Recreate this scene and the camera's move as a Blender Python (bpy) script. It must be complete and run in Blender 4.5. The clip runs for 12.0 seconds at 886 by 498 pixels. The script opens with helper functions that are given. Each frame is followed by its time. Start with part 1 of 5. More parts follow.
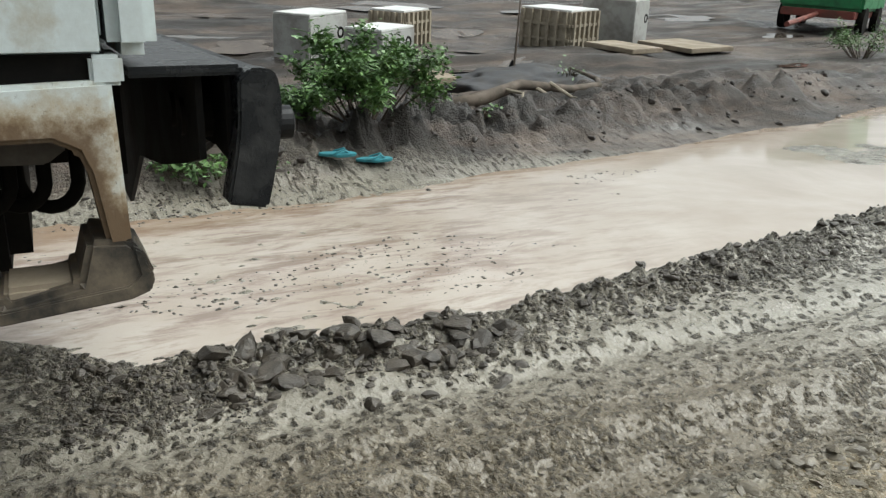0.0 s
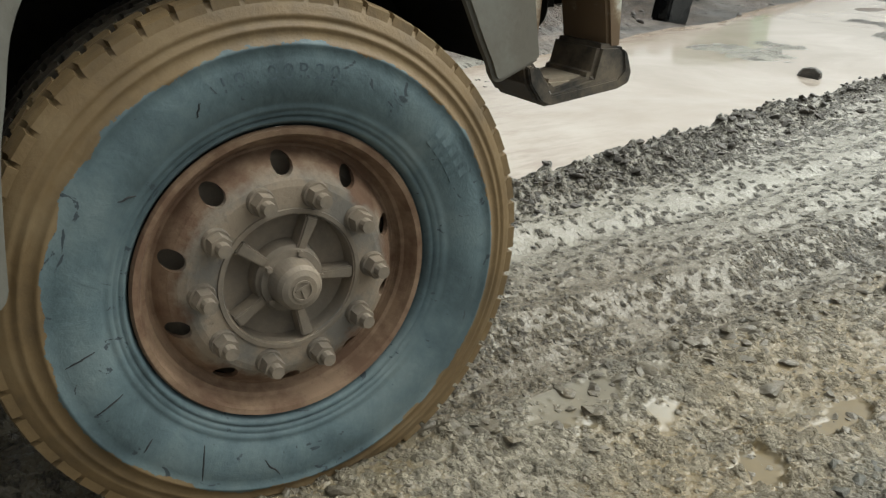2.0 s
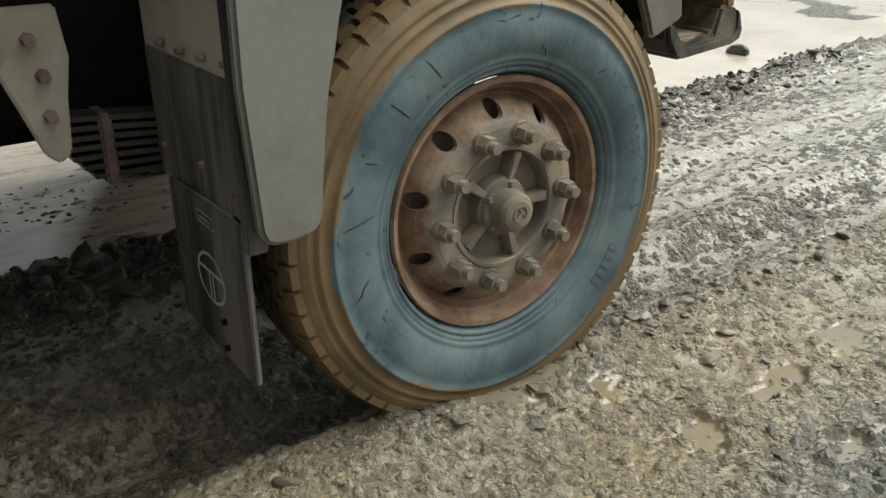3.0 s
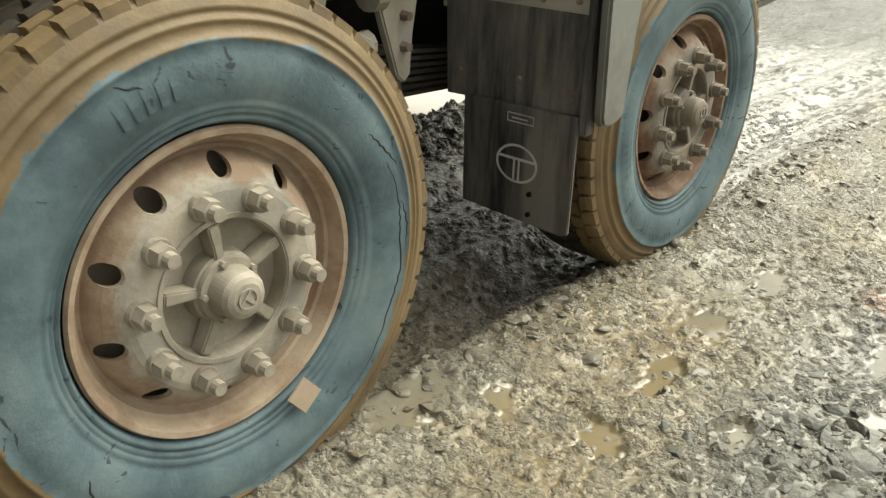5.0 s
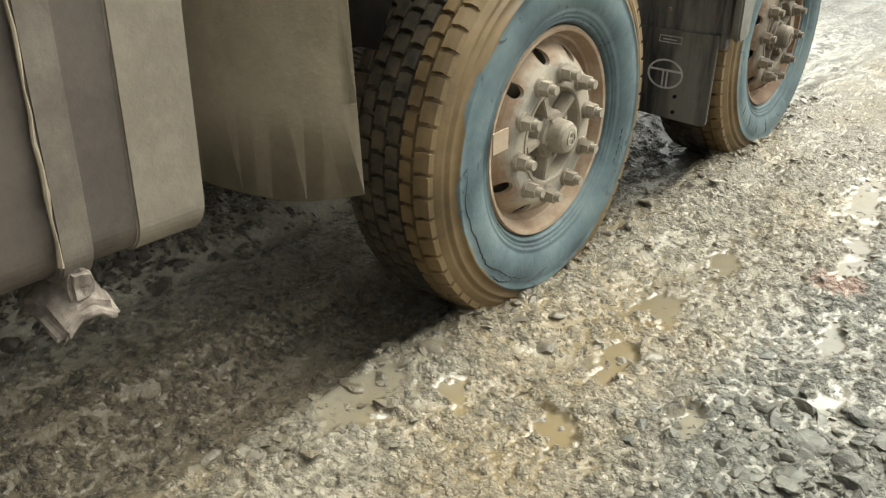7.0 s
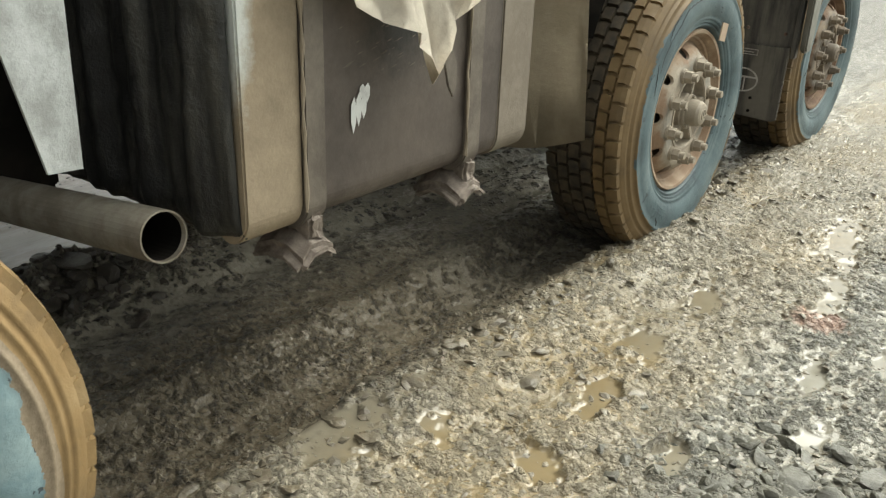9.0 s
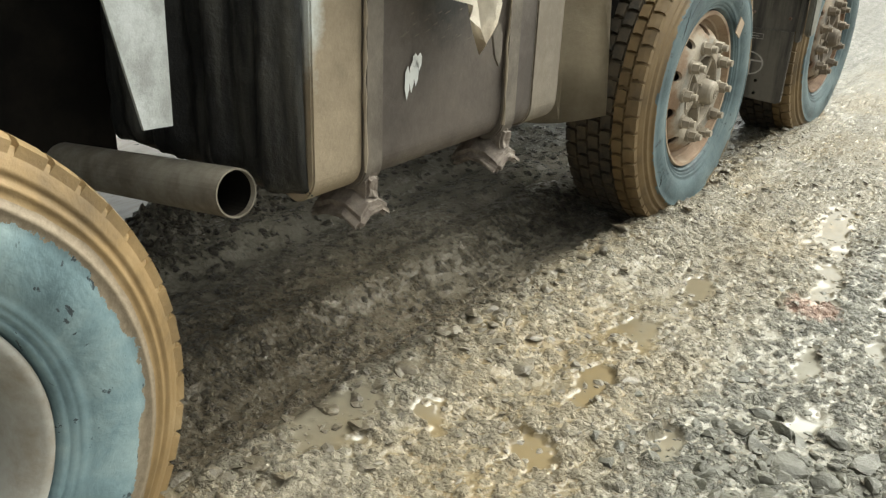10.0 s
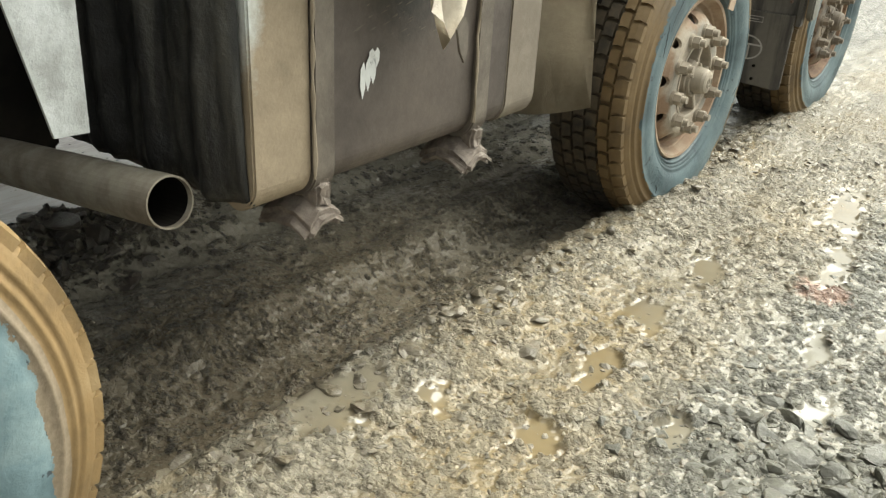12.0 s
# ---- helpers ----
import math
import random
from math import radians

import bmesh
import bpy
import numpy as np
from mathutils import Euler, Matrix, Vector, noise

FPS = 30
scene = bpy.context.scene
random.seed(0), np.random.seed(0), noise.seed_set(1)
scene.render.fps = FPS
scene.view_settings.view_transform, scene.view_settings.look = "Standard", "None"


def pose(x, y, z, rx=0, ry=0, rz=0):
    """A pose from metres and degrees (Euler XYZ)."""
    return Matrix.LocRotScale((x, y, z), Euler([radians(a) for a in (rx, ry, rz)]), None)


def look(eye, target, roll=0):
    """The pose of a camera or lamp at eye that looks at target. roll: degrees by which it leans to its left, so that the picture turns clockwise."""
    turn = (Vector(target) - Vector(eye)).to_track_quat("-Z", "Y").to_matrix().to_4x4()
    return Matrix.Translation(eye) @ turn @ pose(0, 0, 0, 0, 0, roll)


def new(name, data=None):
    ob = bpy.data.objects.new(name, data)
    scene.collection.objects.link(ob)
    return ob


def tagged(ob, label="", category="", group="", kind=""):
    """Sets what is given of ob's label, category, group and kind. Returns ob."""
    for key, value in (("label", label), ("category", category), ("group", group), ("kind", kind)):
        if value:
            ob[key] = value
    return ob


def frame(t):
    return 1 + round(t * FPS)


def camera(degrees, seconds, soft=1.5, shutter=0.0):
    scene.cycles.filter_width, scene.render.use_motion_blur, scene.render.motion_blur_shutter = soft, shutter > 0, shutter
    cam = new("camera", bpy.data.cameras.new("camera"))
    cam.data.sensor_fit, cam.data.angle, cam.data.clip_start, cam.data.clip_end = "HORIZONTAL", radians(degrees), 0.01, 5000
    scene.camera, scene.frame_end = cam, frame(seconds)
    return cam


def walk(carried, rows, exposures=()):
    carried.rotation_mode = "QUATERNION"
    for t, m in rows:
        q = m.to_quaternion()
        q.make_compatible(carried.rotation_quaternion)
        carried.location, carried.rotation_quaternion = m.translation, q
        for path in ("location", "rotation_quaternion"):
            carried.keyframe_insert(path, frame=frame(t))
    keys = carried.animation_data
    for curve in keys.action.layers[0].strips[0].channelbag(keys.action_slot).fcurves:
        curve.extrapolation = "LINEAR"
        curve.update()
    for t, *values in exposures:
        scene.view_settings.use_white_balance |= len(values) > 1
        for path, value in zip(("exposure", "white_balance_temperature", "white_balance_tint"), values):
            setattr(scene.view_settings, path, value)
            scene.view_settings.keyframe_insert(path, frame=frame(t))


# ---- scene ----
cam = camera(54.85, 12.0, soft=1.3)
PATH = [
    (0, 0.161, 0.297, 1.177, 64.59, -16.85, 0.47),
    (0.5, 0.196, 0.307, 1.185, 64.03, -18.71, -0.01),
    (1, 0.202, 0.303, 1.177, 62.24, -20.34, 0.20),
    (1.5, 0.191, 0.317, 1.160, 60.49, -21.50, 0.03),
    (2, 0.182, 0.321, 1.148, 58.63, -22.73, 0.23),
    (2.5, 0.185, 0.328, 1.143, 56.88, -23.74, -0.14),
    (2.7, 0.189, 0.332, 1.139, 56.07, -23.84, -0.23),
    (4.3, 0.046, 0.299, 1.152, 44.91, -23.87, -0.45),
    (4.5, 0.020, 0.323, 1.188, 43.89, -25.12, -0.37),
    (5, -0.005, 0.310, 1.162, 41.47, -24.61, 1.38),
    (5.5, -0.011, 0.328, 1.168, 40.69, -25.36, 1.51),
    (6, -0.009, 0.332, 1.196, 39.92, -26.45, 1.30),
    (6.5, -0.007, 0.355, 1.201, 39.44, -27.05, 0.85),
    (7, 0.001, 0.359, 1.193, 38.91, -26.20, 0.93),
    (7.2, -0.014, 0.365, 1.182, 38.33, -25.67, 1.34),
    (8.8, -0.014, 0.341, 1.202, 37.35, -23.99, 3.10),
    (9, -0.009, 0.349, 1.176, 37.38, -23.50, 2.15),
    (9.5, -0.007, 0.356, 1.169, 37.22, -23.79, 2.15),
    (10, -0.017, 0.351, 1.157, 36.72, -23.99, 2.41),
    (10.5, -0.018, 0.354, 1.164, 36.70, -24.73, 2.61),
    (11, -0.021, 0.356, 1.161, 36.69, -25.34, 2.81),
    (11.5, -0.037, 0.361, 1.160, 36.57, -25.78, 3.16),
    (12, -0.058, 0.381, 1.159, 36.63, -25.98, 3.24),
]
DRIVE = [
    (0, 0.005, 0.000, -0.013),
    (0.5, 0.006, 0.352, -0.012),
    (1, -0.006, 0.683, -0.000),
    (1.5, -0.020, 1.011, 0.019),
    (2, -0.036, 1.287, 0.028),
    (2.5, -0.027, 1.567, 0.031),
    (2.7, -0.015, 1.706, 0.025),
    (4.3, -0.007, 2.754, 0.015),
    (4.5, -0.001, 2.871, 0.014),
    (5, 0.000, 3.191, 0.017),
    (5.5, 0.003, 3.507, 0.013),
    (6, 0.003, 3.825, 0.005),
    (6.5, 0.014, 4.089, 0.008),
    (7, 0.002, 4.398, 0.004),
    (7.2, 0.005, 4.532, -0.001),
    (8.8, 0.013, 5.302, -0.012),
    (9, 0.013, 5.384, -0.011),
    (9.5, 0.010, 5.522, -0.006),
    (10, 0.009, 5.564, -0.011),
    (10.5, 0.006, 5.551, -0.012),
    (11, 0.011, 5.475, -0.016),
    (11.5, 0.013, 5.417, -0.020),
    (12, 0.002, 5.420, -0.031),
]
EXPOSURES = [(0, 0.68, 6250, 3), (0.5, 0.58, 6300, 2), (1.0, 0.45, 6350, 2), (1.5, 0.66, 6400, 2), (2.5, 0.76, 6450, 2), (4.5, 1.54, 6800, 0), (5.5, 1.44, 6880, 0), (7, 1.64, 6750, 1), (9, 1.48, 6750, 1), (9.6, 1.48, 6750, 1), (10.5, 1.66, 6780, 1), (12, 1.72, 6780, 1)]
walk(cam, [(t, pose(x, y, z, 90 + pitch, 0, yaw) @ pose(0, 0, 0, 0, 0, roll)) for t, x, y, z, yaw, pitch, roll in PATH], EXPOSURES)

# ---- daylight: a bright overcast sky ----
world = bpy.data.worlds.new("world")
scene.world = world
world.use_nodes = True
wn, wl = world.node_tree.nodes, world.node_tree.links
sky = wn.new("ShaderNodeTexSky")
sky.sky_type, sky.sun_disc = "NISHITA", False
sky.sun_elevation, sky.sun_rotation = radians(56), radians(14)
sky.dust_density, sky.air_density = 6.0, 1.0
grey = wn.new("ShaderNodeHueSaturation")
grey.inputs["Saturation"].default_value = 0.12
back = wn["Background"]
back.inputs["Strength"].default_value = 0.105
wl.new(sky.outputs[0], grey.inputs["Color"])
wl.new(grey.outputs[0], back.inputs["Color"])
sun_data = bpy.data.lights.new("sun", "SUN")
sun_data.energy, sun_data.angle, sun_data.color = 1.5, radians(62), (1.0, 0.98, 0.94)
sun = new("sun", sun_data)
sun.matrix_world = look((1.9, 6, 9.0), (0, 0, 0))


# ---- materials ----
def shader(name):
    m = bpy.data.materials.new(name)
    m.use_nodes = True
    return m, m.node_tree.nodes, m.node_tree.links, m.node_tree.nodes["Principled BSDF"]


def noise_node(n, l, scale, detail=6.0, rough=0.6, coords=None, distort=0.0):
    t = n.new("ShaderNodeTexNoise")
    t.inputs["Scale"].default_value, t.inputs["Detail"].default_value = scale, detail
    t.inputs["Roughness"].default_value, t.inputs["Distortion"].default_value = rough, distort
    if coords is not None:
        l.new(coords, t.inputs["Vector"])
    return t.outputs["Fac"]


def ramp(n, l, fac, stops):
    r = n.new("ShaderNodeValToRGB")
    e = r.color_ramp.elements
    while len(e) < len(stops):
        e.new(0.5)
    for el, (p, c) in zip(e, stops):
        el.position, el.color = p, (*c, 1) if len(c) == 3 else c
    l.new(fac, r.inputs["Fac"])
    return r.outputs["Color"]


def mix(n, l, fac, a, b):
    m = n.new("ShaderNodeMix")
    m.data_type = "RGBA"
    for s, v in (("Factor", fac), ("A", a), ("B", b)):
        sock = [i for i in m.inputs if i.name == s and i.type == ("VALUE" if s == "Factor" else "RGBA")][0]
        if isinstance(v, bpy.types.NodeSocket):
            l.new(v, sock)
        else:
            sock.default_value = v if s == "Factor" else (*v, 1)
    return [o for o in m.outputs if o.type == "RGBA"][0]


def maths(n, l, op, a, b=0.0, c=0.0):
    m = n.new("ShaderNodeMath")
    m.operation = op
    for i, v in enumerate((a, b, c)):
        if isinstance(v, bpy.types.NodeSocket):
            l.new(v, m.inputs[i])
        else:
            m.inputs[i].default_value = v
    return m.outputs[0]


def bump(n, l, p, height, strength, distance=0.01):
    b = n.new("ShaderNodeBump")
    b.inputs["Strength"].default_value, b.inputs["Distance"].default_value = strength, distance
    l.new(height, b.inputs["Height"])
    l.new(b.outputs[0], p.inputs["Normal"])


def worn(name, base, dirt, amount=0.5, scale=4.0, rough=(0.5, 0.8), grain=60.0, metal=0.0, relief=0.25, streak=False, spec=0.5):
    """Paint, rubber or metal with dirt in large patches and a fine grain."""
    m, n, l, p = shader(name)
    tc = n.new("ShaderNodeTexCoord").outputs["Object"]
    if streak:
        mp = n.new("ShaderNodeMapping")
        mp.inputs["Scale"].default_value = (1, 1, 0.12)
        l.new(tc, mp.inputs["Vector"])
        big = noise_node(n, l, scale * 2, 8, 0.65, mp.outputs[0])
    else:
        big = noise_node(n, l, scale, 8, 0.65, tc)
    fine = noise_node(n, l, grain, 4, 0.7, tc)
    mask = ramp(n, l, big, [(max(0.0, 0.62 - amount * 0.45), (0, 0, 0)), (min(1.0, 0.75 - amount * 0.3), (1, 1, 1))])
    col = mix(n, l, mask, base, dirt)
    col = mix(n, l, maths(n, l, "MULTIPLY", fine, 0.35), col, tuple(c * 0.45 for c in dirt))
    l.new(col, p.inputs["Base Color"])
    l.new(maths(n, l, "MULTIPLY_ADD", mask, rough[1] - rough[0], rough[0]), p.inputs["Roughness"])
    p.inputs["Metallic"].default_value = metal
    p.inputs["Specular IOR Level"].default_value = spec
    bump(n, l, p, fine, relief, 0.004)
    return m


def cells(n, l, scale, coords):
    """Grains: the distance to each grain's middle and a random tone for each grain."""
    v = n.new("ShaderNodeTexVoronoi")
    v.inputs["Scale"].default_value = scale
    l.new(coords, v.inputs["Vector"])
    one = n.new("ShaderNodeSeparateColor")
    l.new(v.outputs["Color"], one.inputs[0])
    return v.outputs["Distance"], one.outputs[0]


def mud_material():
    """Crumbly wet mud; slurry lies where the sheet's film value is high, standing water where its pool value is."""
    m, n, l, p = shader("wet_mud")
    pos = n.new("ShaderNodeNewGeometry").outputs["Position"]
    sep = n.new("ShaderNodeSeparateXYZ")
    l.new(pos, sep.inputs[0])
    mp = n.new("ShaderNodeMapping")
    mp.inputs["Scale"].default_value = (1, 0.3, 1)
    l.new(pos, mp.inputs["Vector"])
    att, basin = n.new("ShaderNodeAttribute"), n.new("ShaderNodeAttribute")
    att.attribute_name, basin.attribute_name = "film", "pool"
    pool = basin.outputs["Fac"]
    warp = n.new("ShaderNodeTexNoise")
    warp.inputs["Scale"].default_value, warp.inputs["Detail"].default_value = 55, 3
    l.new(pos, warp.inputs["Vector"])
    bent = n.new("ShaderNodeVectorMath")
    bent.operation = "MULTIPLY_ADD"
    l.new(warp.outputs["Color"], bent.inputs[0])
    bent.inputs[1].default_value = (0.022, 0.022, 0.022)
    l.new(pos, bent.inputs[2])
    d1, tone1 = cells(n, l, 62, bent.outputs[0])
    d2, tone2 = cells(n, l, 150, bent.outputs[0])
    long = noise_node(n, l, 2.2, 5, 0.6, mp.outputs[0])
    mid = noise_node(n, l, 11, 8, 0.68, pos, 0.8)
    small = noise_node(n, l, 45, 6, 0.7, pos, 0.5)
    fine = noise_node(n, l, 210, 4, 0.75, pos)
    clay = noise_node(n, l, 1.7, 5, 0.62, pos)
    wet = maths(n, l, "MULTIPLY_ADD", tone1, 0.35, maths(n, l, "MULTIPLY_ADD", small, 1.3, maths(n, l, "ADD", att.outputs["Fac"], -0.82)))
    film = maths(n, l, "MAXIMUM", ramp(n, l, wet, [(0.36, (0, 0, 0)), (0.58, (1, 1, 1))]), pool)
    tone = maths(n, l, "MULTIPLY_ADD", tone1, 0.45, maths(n, l, "MULTIPLY_ADD", tone2, 0.25, maths(n, l, "MULTIPLY", mid, 0.6)))
    crumb = ramp(n, l, tone, [(0.25, (0.034, 0.029, 0.022)), (0.6, (0.078, 0.069, 0.053)), (1.0, (0.16, 0.145, 0.115))])
    slurry = ramp(n, l, maths(n, l, "MULTIPLY_ADD", long, 0.5, maths(n, l, "MULTIPLY", small, 0.5)), [(0.38, (0.20, 0.186, 0.152)), (0.62, (0.33, 0.31, 0.26))])
    # tan paste beside the wheel track, ochre in patches, grey-green farther out
    side = ramp(n, l, maths(n, l, "MULTIPLY_ADD", sep.outputs[0], 3.0, maths(n, l, "MULTIPLY_ADD", long, 1.0, 3.75)), [(0.0, (0, 0, 0)), (1.0, (1, 1, 1))])
    away = maths(n, l, "MULTIPLY_ADD", sep.outputs[0], -4.5, maths(n, l, "MULTIPLY_ADD", long, 2.2, -3.1))
    paste = maths(n, l, "MULTIPLY", side, ramp(n, l, away, [(0.0, (0, 0, 0)), (1.0, (1, 1, 1))]))
    ochre = maths(n, l, "MULTIPLY", paste, ramp(n, l, maths(n, l, "MULTIPLY_ADD", small, 0.2, maths(n, l, "MULTIPLY", clay, 0.8)), [(0.47, (0, 0, 0)), (0.56, (0.9, 0.9, 0.9))]))
    crumb = mix(n, l, maths(n, l, "MULTIPLY", side, 0.9), crumb, ramp(n, l, tone, [(0.25, (0.038, 0.036, 0.028)), (0.6, (0.098, 0.093, 0.073)), (1.0, (0.21, 0.2, 0.163))]))
    crumb = mix(n, l, maths(n, l, "MULTIPLY", paste, 0.8), crumb, ramp(n, l, tone, [(0.25, (0.066, 0.055, 0.037)), (0.6, (0.175, 0.149, 0.105)), (1.0, (0.34, 0.30, 0.225))]))
    slurry = mix(n, l, maths(n, l, "MULTIPLY", side, 0.85), slurry, (0.165, 0.152, 0.12))
    slurry = mix(n, l, maths(n, l, "MULTIPLY", paste, 0.9), slurry, (0.162, 0.135, 0.09))
    slurry = mix(n, l, ochre, slurry, (0.178, 0.136, 0.075))
    crumb = mix(n, l, maths(n, l, "MULTIPLY", ochre, 0.5), crumb, (0.19, 0.147, 0.082))
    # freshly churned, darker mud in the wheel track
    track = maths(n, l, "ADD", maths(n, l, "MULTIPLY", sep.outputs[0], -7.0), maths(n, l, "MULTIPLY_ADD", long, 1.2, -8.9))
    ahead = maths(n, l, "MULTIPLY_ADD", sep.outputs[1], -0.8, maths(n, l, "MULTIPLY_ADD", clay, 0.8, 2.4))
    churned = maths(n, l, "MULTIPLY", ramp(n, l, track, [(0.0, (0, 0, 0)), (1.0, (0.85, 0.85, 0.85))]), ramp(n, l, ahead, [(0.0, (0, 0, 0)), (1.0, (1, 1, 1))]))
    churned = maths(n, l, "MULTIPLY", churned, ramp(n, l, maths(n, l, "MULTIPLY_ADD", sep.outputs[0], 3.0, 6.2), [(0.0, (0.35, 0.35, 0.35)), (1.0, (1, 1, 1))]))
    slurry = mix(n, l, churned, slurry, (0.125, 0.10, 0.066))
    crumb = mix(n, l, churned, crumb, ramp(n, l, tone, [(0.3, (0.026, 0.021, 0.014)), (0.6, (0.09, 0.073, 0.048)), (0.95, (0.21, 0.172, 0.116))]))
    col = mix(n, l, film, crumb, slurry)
    # crushed red brick trodden into one spot
    spot = n.new("ShaderNodeVectorMath")
    spot.operation = "DISTANCE"
    l.new(bent.outputs[0], spot.inputs[0])
    spot.inputs[1].default_value = (-0.475, 2.83, 0.01)
    near_spot = maths(n, l, "MULTIPLY_ADD", spot.outputs["Value"], -14.0, maths(n, l, "MULTIPLY_ADD", small, 2.0, 0.5))
    col = mix(n, l, ramp(n, l, near_spot, [(0.2, (0, 0, 0)), (0.6, (0.6, 0.6, 0.6))]), col, (0.235, 0.12, 0.08))
    # brown soil away from the track
    far = ramp(n, l, maths(n, l, "MULTIPLY_ADD", sep.outputs[0], -0.5, maths(n, l, "MULTIPLY_ADD", long, 0.6, -2.72)), [(0.0, (0, 0, 0)), (0.25, (0.9, 0.9, 0.9))])
    soil = ramp(n, l, noise_node(n, l, 1.5, 9, 0.72, mp.outputs[0]), [(0.42, (0.012, 0.0085, 0.006)), (0.50, (0.038, 0.026, 0.019)), (0.60, (0.115, 0.083, 0.062))])
    col = mix(n, l, far, col, soil)
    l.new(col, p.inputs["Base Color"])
    gloss = mix(n, l, film, ramp(n, l, fine, [(0.35, (0.34, 0.34, 0.34)), (0.65, (0.6, 0.6, 0.6))]), ramp(n, l, long, [(0.40, (0.32, 0.32, 0.32)), (0.56, (0.17, 0.17, 0.17))]))
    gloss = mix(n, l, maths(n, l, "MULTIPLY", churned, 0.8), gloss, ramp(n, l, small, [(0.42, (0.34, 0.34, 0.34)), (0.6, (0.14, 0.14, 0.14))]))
    gloss = mix(n, l, maths(n, l, "MULTIPLY", maths(n, l, "MULTIPLY", film, side), maths(n, l, "SUBTRACT", 1.0, paste)), gloss, (0.10, 0.10, 0.10))
    gloss = mix(n, l, pool, gloss, (0.045, 0.045, 0.045))
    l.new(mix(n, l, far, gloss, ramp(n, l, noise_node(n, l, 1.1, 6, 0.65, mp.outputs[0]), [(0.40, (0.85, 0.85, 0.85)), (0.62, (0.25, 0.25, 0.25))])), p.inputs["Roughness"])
    grains = maths(n, l, "MULTIPLY_ADD", d1, -0.55, maths(n, l, "MULTIPLY_ADD", d2, -0.22, maths(n, l, "MULTIPLY", tone1, 0.22)))
    rough = maths(n, l, "ADD", grains, maths(n, l, "MULTIPLY_ADD", small, 0.45, maths(n, l, "MULTIPLY", fine, 0.12)))
    flat = maths(n, l, "MULTIPLY", maths(n, l, "MULTIPLY_ADD", film, -0.72, 1.0), maths(n, l, "SUBTRACT", 1.0, pool))
    bump(n, l, p, maths(n, l, "MULTIPLY", rough, flat), 1.0, 0.019)
    return m


def water_material():
    m, n, l, p = shader("muddy_water")
    pos = n.new("ShaderNodeNewGeometry").outputs["Position"]
    a = noise_node(n, l, 0.9, 6, 0.6, pos, 0.5)
    l.new(ramp(n, l, a, [(0.35, (0.37, 0.31, 0.255)), (0.65, (0.47, 0.415, 0.36))]), p.inputs["Base Color"])
    # silt showing through where the water is shallow
    sep = n.new("ShaderNodeSeparateXYZ")
    l.new(pos, sep.inputs[0])
    mp = n.new("ShaderNodeMapping")
    mp.inputs["Scale"].default_value = (1, 0.3, 1)
    mp.inputs["Rotation"].default_value = (0, 0, radians(12))
    l.new(pos, mp.inputs["Vector"])
    s = noise_node(n, l, 9, 9, 0.7, mp.outputs[0], 0.3)
    shoal = ramp(n, l, maths(n, l, "MULTIPLY_ADD", sep.outputs[1], -0.3, maths(n, l, "MULTIPLY_ADD", sep.outputs[0], -0.12, 0.75)), [(0.0, (0, 0, 0)), (0.6, (1, 1, 1))])
    shoal = maths(n, l, "MULTIPLY", shoal, maths(n, l, "GREATER_THAN", sep.outputs[0], -7.0))
    silt = maths(n, l, "MULTIPLY", ramp(n, l, s, [(0.46, (0, 0, 0)), (0.62, (1, 1, 1))]), shoal)
    old = p.inputs["Base Color"].links[0].from_socket
    l.new(mix(n, l, silt, old, (0.26, 0.20, 0.165)), p.inputs["Base Color"])
    foot = maths(n, l, "MULTIPLY_ADD", sep.outputs[0], -1.6, maths(n, l, "MULTIPLY_ADD", sep.outputs[1], -0.36, maths(n, l, "MULTIPLY_ADD", s, 1.6, -7.2)))
    silted = p.inputs["Base Color"].links[0].from_socket
    l.new(mix(n, l, maths(n, l, "MULTIPLY", ramp(n, l, foot, [(0.0, (0, 0, 0)), (0.7, (0.85, 0.85, 0.85))]), maths(n, l, "GREATER_THAN", sep.outputs[0], -7.3)), silted, (0.235, 0.158, 0.10)), p.inputs["Base Color"])
    l.new(maths(n, l, "MULTIPLY_ADD", shoal, 0.07, 0.04), p.inputs["Roughness"])
    p.inputs["IOR"].default_value = 1.42
    bump(n, l, p, maths(n, l, "ADD", noise_node(n, l, 5, 3, 0.5, pos), maths(n, l, "MULTIPLY", maths(n, l, "MULTIPLY", s, shoal), 3.0)), 0.08, 0.02)
    return m


